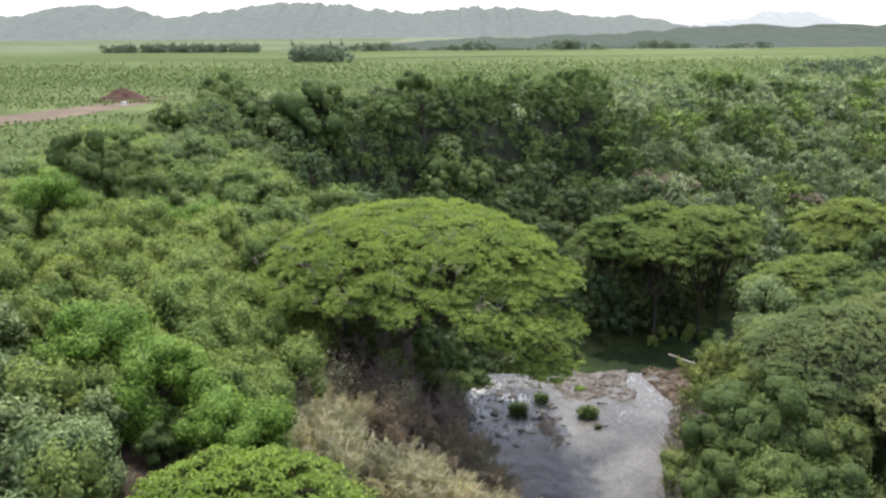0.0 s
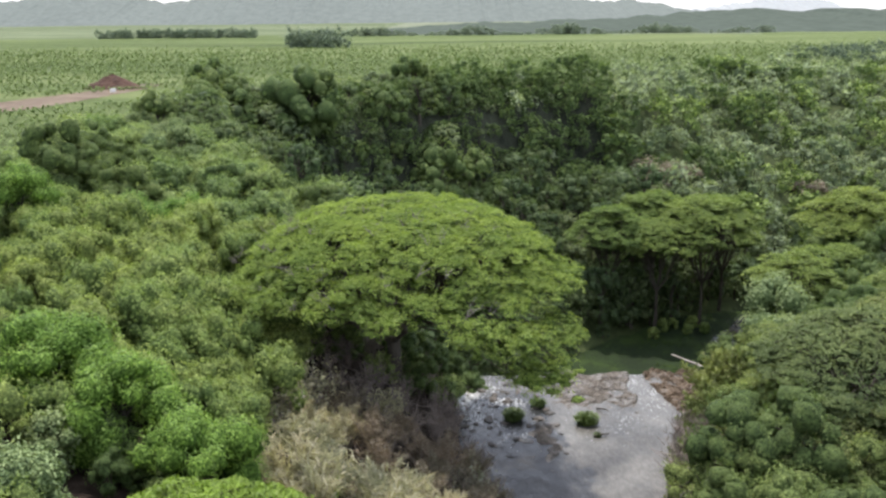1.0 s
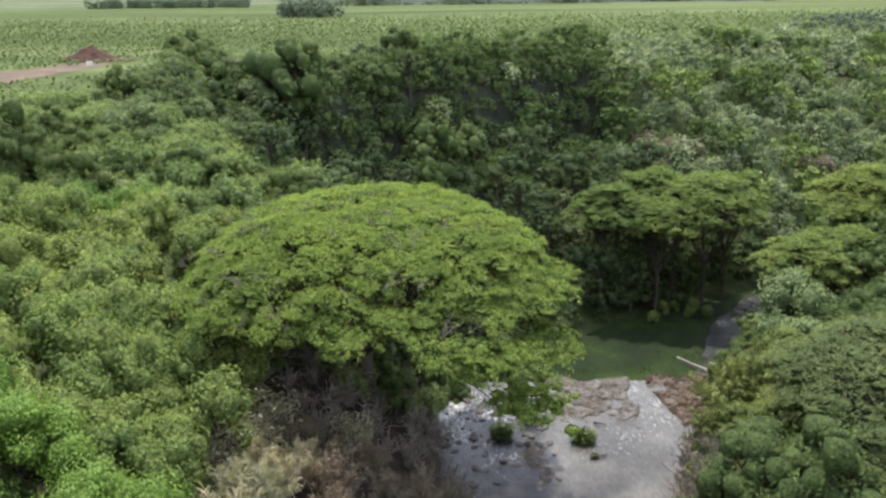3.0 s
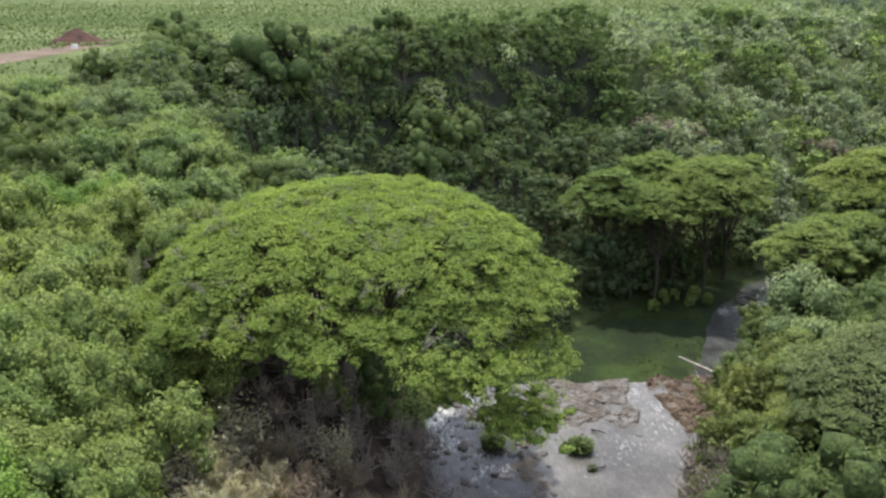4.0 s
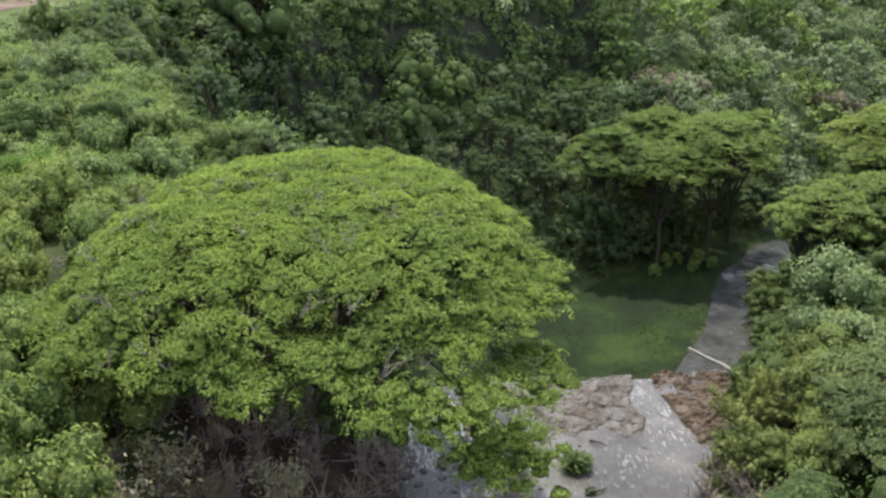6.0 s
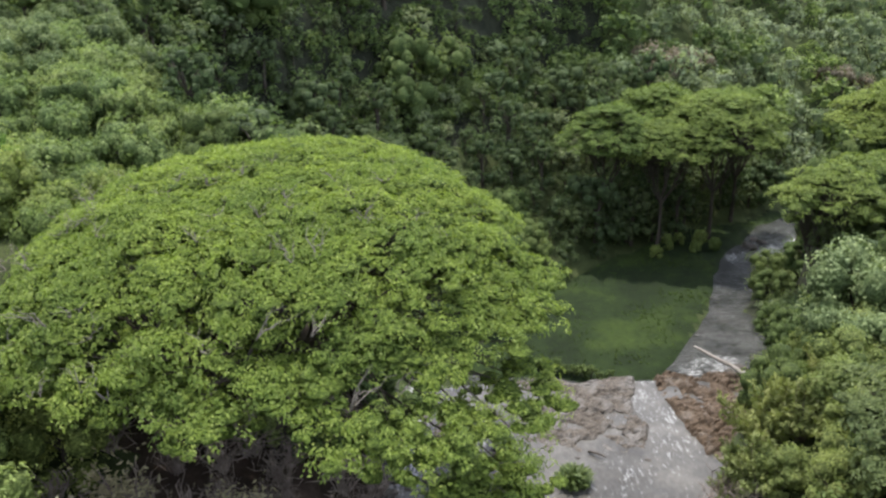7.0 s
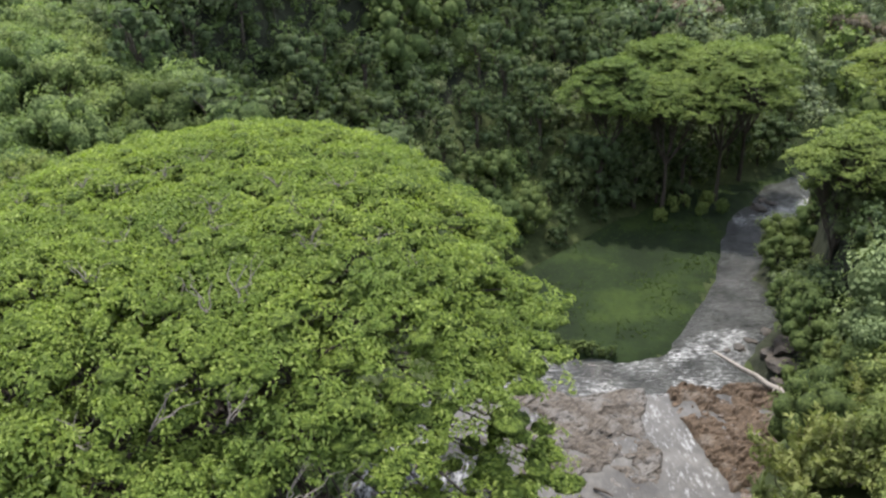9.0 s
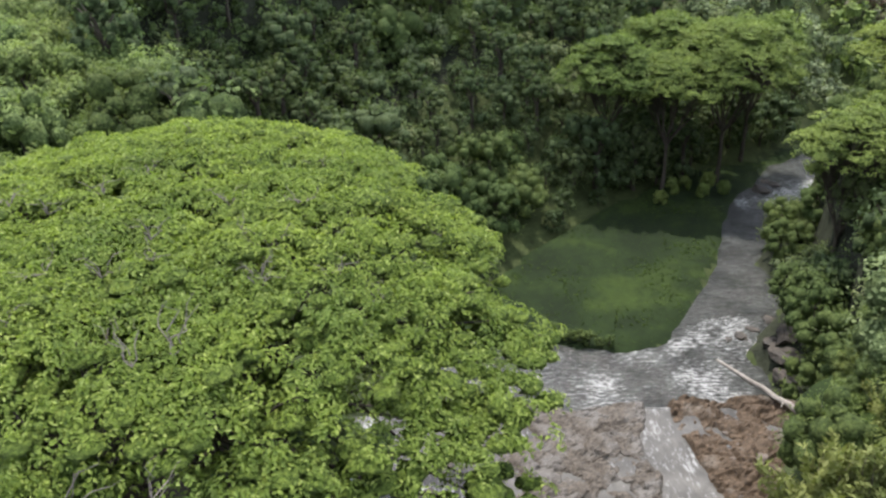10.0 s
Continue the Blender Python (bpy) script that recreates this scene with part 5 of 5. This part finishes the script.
for x, y in scatter(-13, 6.5, 64, 100, 3.1):
    if x > float(stream_edges(y)[0]) + (0.6 if y < 84 else -0.3):
        continue
    tan = y < 80 and rng.uniform() < 0.2
    if y < 77 and not tan:
        continue
    ob = put((dry if tan else bare)[int(rng.integers(2))], x, y, rng.uniform(1.0, 1.6) if tan else rng.uniform(0.8, 1.3))
    ob["group"] = "dry shrubs on the stream bank"
for x, y in ((21.8, 70), (22.5, 74), (23.6, 78), (24.8, 82.5), (22, 66), (26, 86), (25, 79.5), (27.5, 89), (23, 72), (24, 75.5), (24.6, 70.5), (26, 78.5), (26.5, 82), (25.5, 74), (28, 84.5), (27.5, 80)):
    ob = put(bare[int(rng.integers(2))], x, y, rng.uniform(1.0, 1.5))
    ob["group"] = "dry shrubs on the stream bank"
for ob in bare + dry:
    remove(ob)


def grass_tuft(name, label, radius, height, count, mat):
    a, q = rng.uniform(0, 6.28, count), np.sqrt(rng.uniform(0, 1, count))
    base = np.stack([np.cos(a) * q * radius * 0.6, np.sin(a) * q * radius * 0.6, 0 * a], 1)
    way = np.stack([np.cos(a) * q * 0.9, np.sin(a) * q * 0.9, np.ones(count)], 1)
    L = height * rng.uniform(0.7, 1.2, count) * (1 - 0.3 * q)
    n = unit(np.stack([-np.cos(a), -np.sin(a), 0.5 + 0 * a], 1) + rng.normal(0, 0.25, (count, 3)))
    v, f = leaves(base + unit(way) * L[:, None] * 0.45, n, L, 0.13, 0.03, 0.25, way)
    ob = thing(name, label, "grass tuft")
    part("grass", mesh_of("grass", v, f, [mat]), ob)
    bv, bf = BALL
    part("root_clump", mesh_of("root_clump", bv * np.array([radius * 0.75, radius * 0.75, height * 0.45]), bf, [TWIGS], None, True), ob)
    return ob


for x, y, r_, h in ((8.8, 93.6, 1.15, 1.6), (12.0, 97.4, 0.8, 1.3), (17.1, 92.2, 1.2, 1.7), (17.7, 88.6, 0.4, 0.6)):
    ob = grass_tuft("grass_tuft", "dark green grass tuft growing on a stream rock", r_ * 1.2, h * 1.15, 520, LEAF_TUFT)
    ob["group"] = "tufts in the stream"
    ob.location = (x, y, float(stream_level(y)) - 0.05)


def stone(name, label, x, y, z, size, mat, seed):
    r = np.random.default_rng(seed)
    bm = bmesh.new()
    bmesh.ops.create_icosphere(bm, subdivisions=2, radius=1)
    for v in bm.verts:
        k = 1 + 0.6 * noise.noise(v.co * 1.4 + Vector((seed, 0, 0))) + 0.12 * noise.noise(v.co * 4)
        v.co = Vector((v.co.x * k, v.co.y * k * 0.7, max(-0.5, min(0.34, v.co.z * k * 0.5))))
    me = bpy.data.meshes.new(name)
    bm.to_mesh(me)
    bm.free()
    me.materials.append(mat)
    ob = new(name, me)
    ob.matrix_basis = pose(x, y, z, 0, 0, r.uniform(0, 360)) @ Matrix.Scale(size, 4)
    return tagged(ob, label, "rock")


k = 0
for x, y in scatter(2.5, 35, 84, 107.5, 1.7, 0.5):
    k += 1
    west, east = (float(v) for v in stream_edges(y))
    if not west < x < east or rng.uniform() < (0.4 if x > 28 else 0.68) or (abs(x - 25.5) < 2.0 and y > 94) or (14 < x < 26 and y < 93):
        continue
    on_right = x > 28.5
    ob = stone("stone", "pale weathered stone lying on the rock shelf" if on_right else "wet dark stone breaking the stream's surface", x, y,
               float(bed(np.array([x]), np.array([y]))[0]) if on_right else float(stream_level(y)) - 0.03, 0.14 + 0.5 * rng.uniform() ** 2.5, PALE_STONE if on_right else BOULDER, k)
    ob["group"] = "stones in the stream"

for x, y in scatter(2.4, 13.5, 84.5, 105, 1.45, 0.5):
    k += 1
    if x < float(stream_edges(y)[0]) + 0.3 or rng.uniform() < 0.55:
        continue
    ob = stone("stone", "wet dark stone breaking the stream's surface", x, y, float(stream_level(y)) - 0.06, 0.22 + 0.75 * rng.uniform() ** 2, BOULDER, k)
    ob["group"] = "stones in the stream"

for x, y, size in ((89.2, 246, 2.6), (92, 240.5, 1.4), (93.5, 249, 1.6), (67, 186, 1.3), (64, 184, 1.5), (71, 189, 1.4), (76, 193.5, 1.8), (61.5, 183, 0.9), (95.5, 238, 1.2), (92, 251, 1.5)):
    k += 1
    stone("boulder", "dark boulder with white water round it in the lower river", x, y, LOW - 0.1, size, BOULDER, k)["group"] = "boulders in the lower river"

# dark rocks added to give the shadowed undercut by the river
for x, y, size in ((66.6, 169, 2.6), (68.2, 173.5, 3.2), (70.6, 177.6, 3.4), (67.2, 178.2, 1.9), (72.6, 173.8, 2.8), (69.4, 168.4, 2.4)):
    k += 1
    stone("bank_boulder", "dark rock standing in for the shaded undercut of the river bank", x, y, ground_at(x, y) + 0.2, size, BOULDER, k)["group"] = "boulders on the river bank"

# the bleached log lying over the ledge
log = thing("fallen_log", "bleached bare tree trunk lying out over the falls", "log")
part("stem", mesh_of("stem", *tube(bent((36.7, 104.4, -1.2), (32.1, 112.6, -1.4), 0.1, 8, 0.04), [0.3, 0.26, 0.24, 0.22, 0.21, 0.19, 0.17, 0.145, 0.11], 10), [LOG_WOOD], None, True), log)
for a, b in (((36.6, 104.6, -1.2), (37.0, 106.0, -0.2)), ((36.5, 104.8, -1.2), (37.6, 105.4, -0.4)), ((36.6, 104.5, -1.2), (36.3, 103.6, -0.5)), ((35.4, 106.7, -1.2), (34.7, 105.7, -0.7))):
    part("root", mesh_of("root", *tube(bent(a, b, 0.05, 3, 0.06), [0.1, 0.08, 0.055, 0.03], 6), [LOG_WOOD], None, True), log)
for (x0, y0), (x1, y1) in (((18.9, 96.2), (20.1, 95.2)), ((21.5, 102.5), (20.1, 101.6)), ((17.2, 88.2), (19.0, 89.0))):
    stick = new("driftwood_stick", mesh_of("driftwood_stick", *tube(bent((x0, y0, float(stream_level(y0)) + 0.12), (x1, y1, float(stream_level(y1)) + 0.2), 0.1, 4, 0.06), [0.12, 0.11, 0.1, 0.08, 0.05], 6), [BARK], None, True))
    tagged(stick, "dark driftwood stick stranded in the shallow stream", "stick", "driftwood")

# ---- works on the plateau: dirt track, heap of earth, container ----
tx = np.array([-165, -142, -128, -122, -119, -117, -116])
ty = np.array([222, 238, 256, 280, 300, 322, 345])
tw = np.array([16, 15, 13, 11, 10, 9, 6])
t_ = np.linspace(0, 6, 50)
cx_, cy_, w_ = np.interp(t_, range(7), tx), np.interp(t_, range(7), ty), np.interp(t_, range(7), tw)
across = np.linspace(-1, 1, 9)
TX = cx_[:, None] + across[None, :] * w_[:, None] * 0.8 + 1.2 * fbm(cx_[:, None] + across * 3, cy_[:, None] + across * 0, 7, 3, 91)
TY = cy_[:, None] - across[None, :] * w_[:, None] * 0.5
TZ = land(TX, TY)[0] + 0.12
track = new("dirt_track", mesh_of("dirt_track", np.stack([TX, TY, TZ], 2).reshape(-1, 3), grid_faces(9, 50), [DIRT], None, True))
tagged(track, "bare reddish dirt track through the cane", "dirt track", kind="structure")
bm = bmesh.new()
bmesh.ops.create_icosphere(bm, subdivisions=4, radius=1)
for v in bm.verts:
    q = math.hypot(v.co.x, v.co.y)
    v.co.z = max(0.0, 1 - q) ** 0.9 * (1 + 0.25 * noise.noise(v.co * 4)) if v.co.z > 0 else -0.1
    v.co.x += 0.06 * noise.noise(v.co * 5)
    v.co = Vector((v.co.x * 11, v.co.y * 7, v.co.z * 5.4))
me = bpy.data.meshes.new("earth_mound")
bm.to_mesh(me)
bm.free()
me.materials.append(MOUND)
heap_ob = new("earth_mound", me)
heap_ob.location = (-124, 322, ground_at(-124, 322))
tagged(heap_ob, "heap of dark red-brown earth beside the track", "earth heap")

# rank grass and herbs on the bank below the falls
bx, by = rng.uniform(5, 100, 30000), rng.uniform(176, 265, 30000)
ok = inside(GORGE, bx, by) & ~inside(POOL, bx, by)
bx, by = bx[ok][:2500], by[ok][:2500]
bz = land(bx, by)[0]
dry = bz > LOW + 0.25
bx, by, bz = bx[dry], by[dry], bz[dry]
w = rng.uniform(0, 6.28, len(bx))
tall = 0.25 + 0.4 * np.clip(fbm(bx, by, 9, 3, 95) + 0.4, 0, 1)
way = np.stack([np.cos(w) * 0.7, np.sin(w) * 0.7, np.ones(len(bx))], 1)
n = unit(np.stack([-np.cos(w), -np.sin(w), 2.2 + 0 * w], 1))
v, f = leaves(np.stack([bx, by, bz], 1) + unit(way) * tall[:, None] * 0.45, n, tall * rng.uniform(0.8, 1.5, len(bx)), 0.5, 0.06, 0.3, way)
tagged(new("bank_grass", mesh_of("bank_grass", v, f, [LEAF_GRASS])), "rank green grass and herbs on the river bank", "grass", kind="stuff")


# ---- small things on the plateau ----
def box(sx, sy, sz, bevel, mat, name):
    bm = bmesh.new()
    bmesh.ops.create_cube(bm, size=1)
    bmesh.ops.scale(bm, vec=(sx, sy, sz), verts=bm.verts)
    bmesh.ops.bevel(bm, geom=bm.edges[:], offset=bevel, segments=2, affect="EDGES")
    me = bpy.data.meshes.new(name)
    bm.to_mesh(me)
    bm.free()
    me.materials.append(mat)
    return me


crate = new("white_crate", box(1.9, 1.2, 1.3, 0.06, WHITE_PAINT, "white_crate"))
crate.matrix_basis = pose(-115.5, 300, ground_at(-115.5, 300) + 0.7, 0, 0, 20)
tagged(crate, "small white crate standing beside the dirt track", "crate")

truck = thing("parked_truck", "dark pickup truck with a white cab parked on the dirt", "truck", (-137.5, 243, ground_at(-137.5, 243) + 0.12))
for name, size, at, mat in (("bed", (2.6, 1.9, 0.7), (-1.2, 0, 0.85), DARK_PAINT), ("hood", (1.4, 1.85, 0.6), (2.0, 0, 0.85), WHITE_PAINT), ("cab", (1.7, 1.85, 1.25), (0.7, 0, 1.15), WHITE_PAINT)):
    part(name, box(*size, 0.12, mat, name), truck).location = at
wheel_v, wheel_f = tube([(0, -0.14, 0), (0, 0.14, 0)], [0.4, 0.4], 14)
for x, y in ((-1.7, -0.85), (-1.7, 0.85), (1.9, -0.85), (1.9, 0.85)):
    part("wheel", mesh_of("wheel", wheel_v, wheel_f, [DARK_PAINT], None, True), truck).location = (x, y, 0.42)
truck.rotation_euler = (0, 0, radians(70))
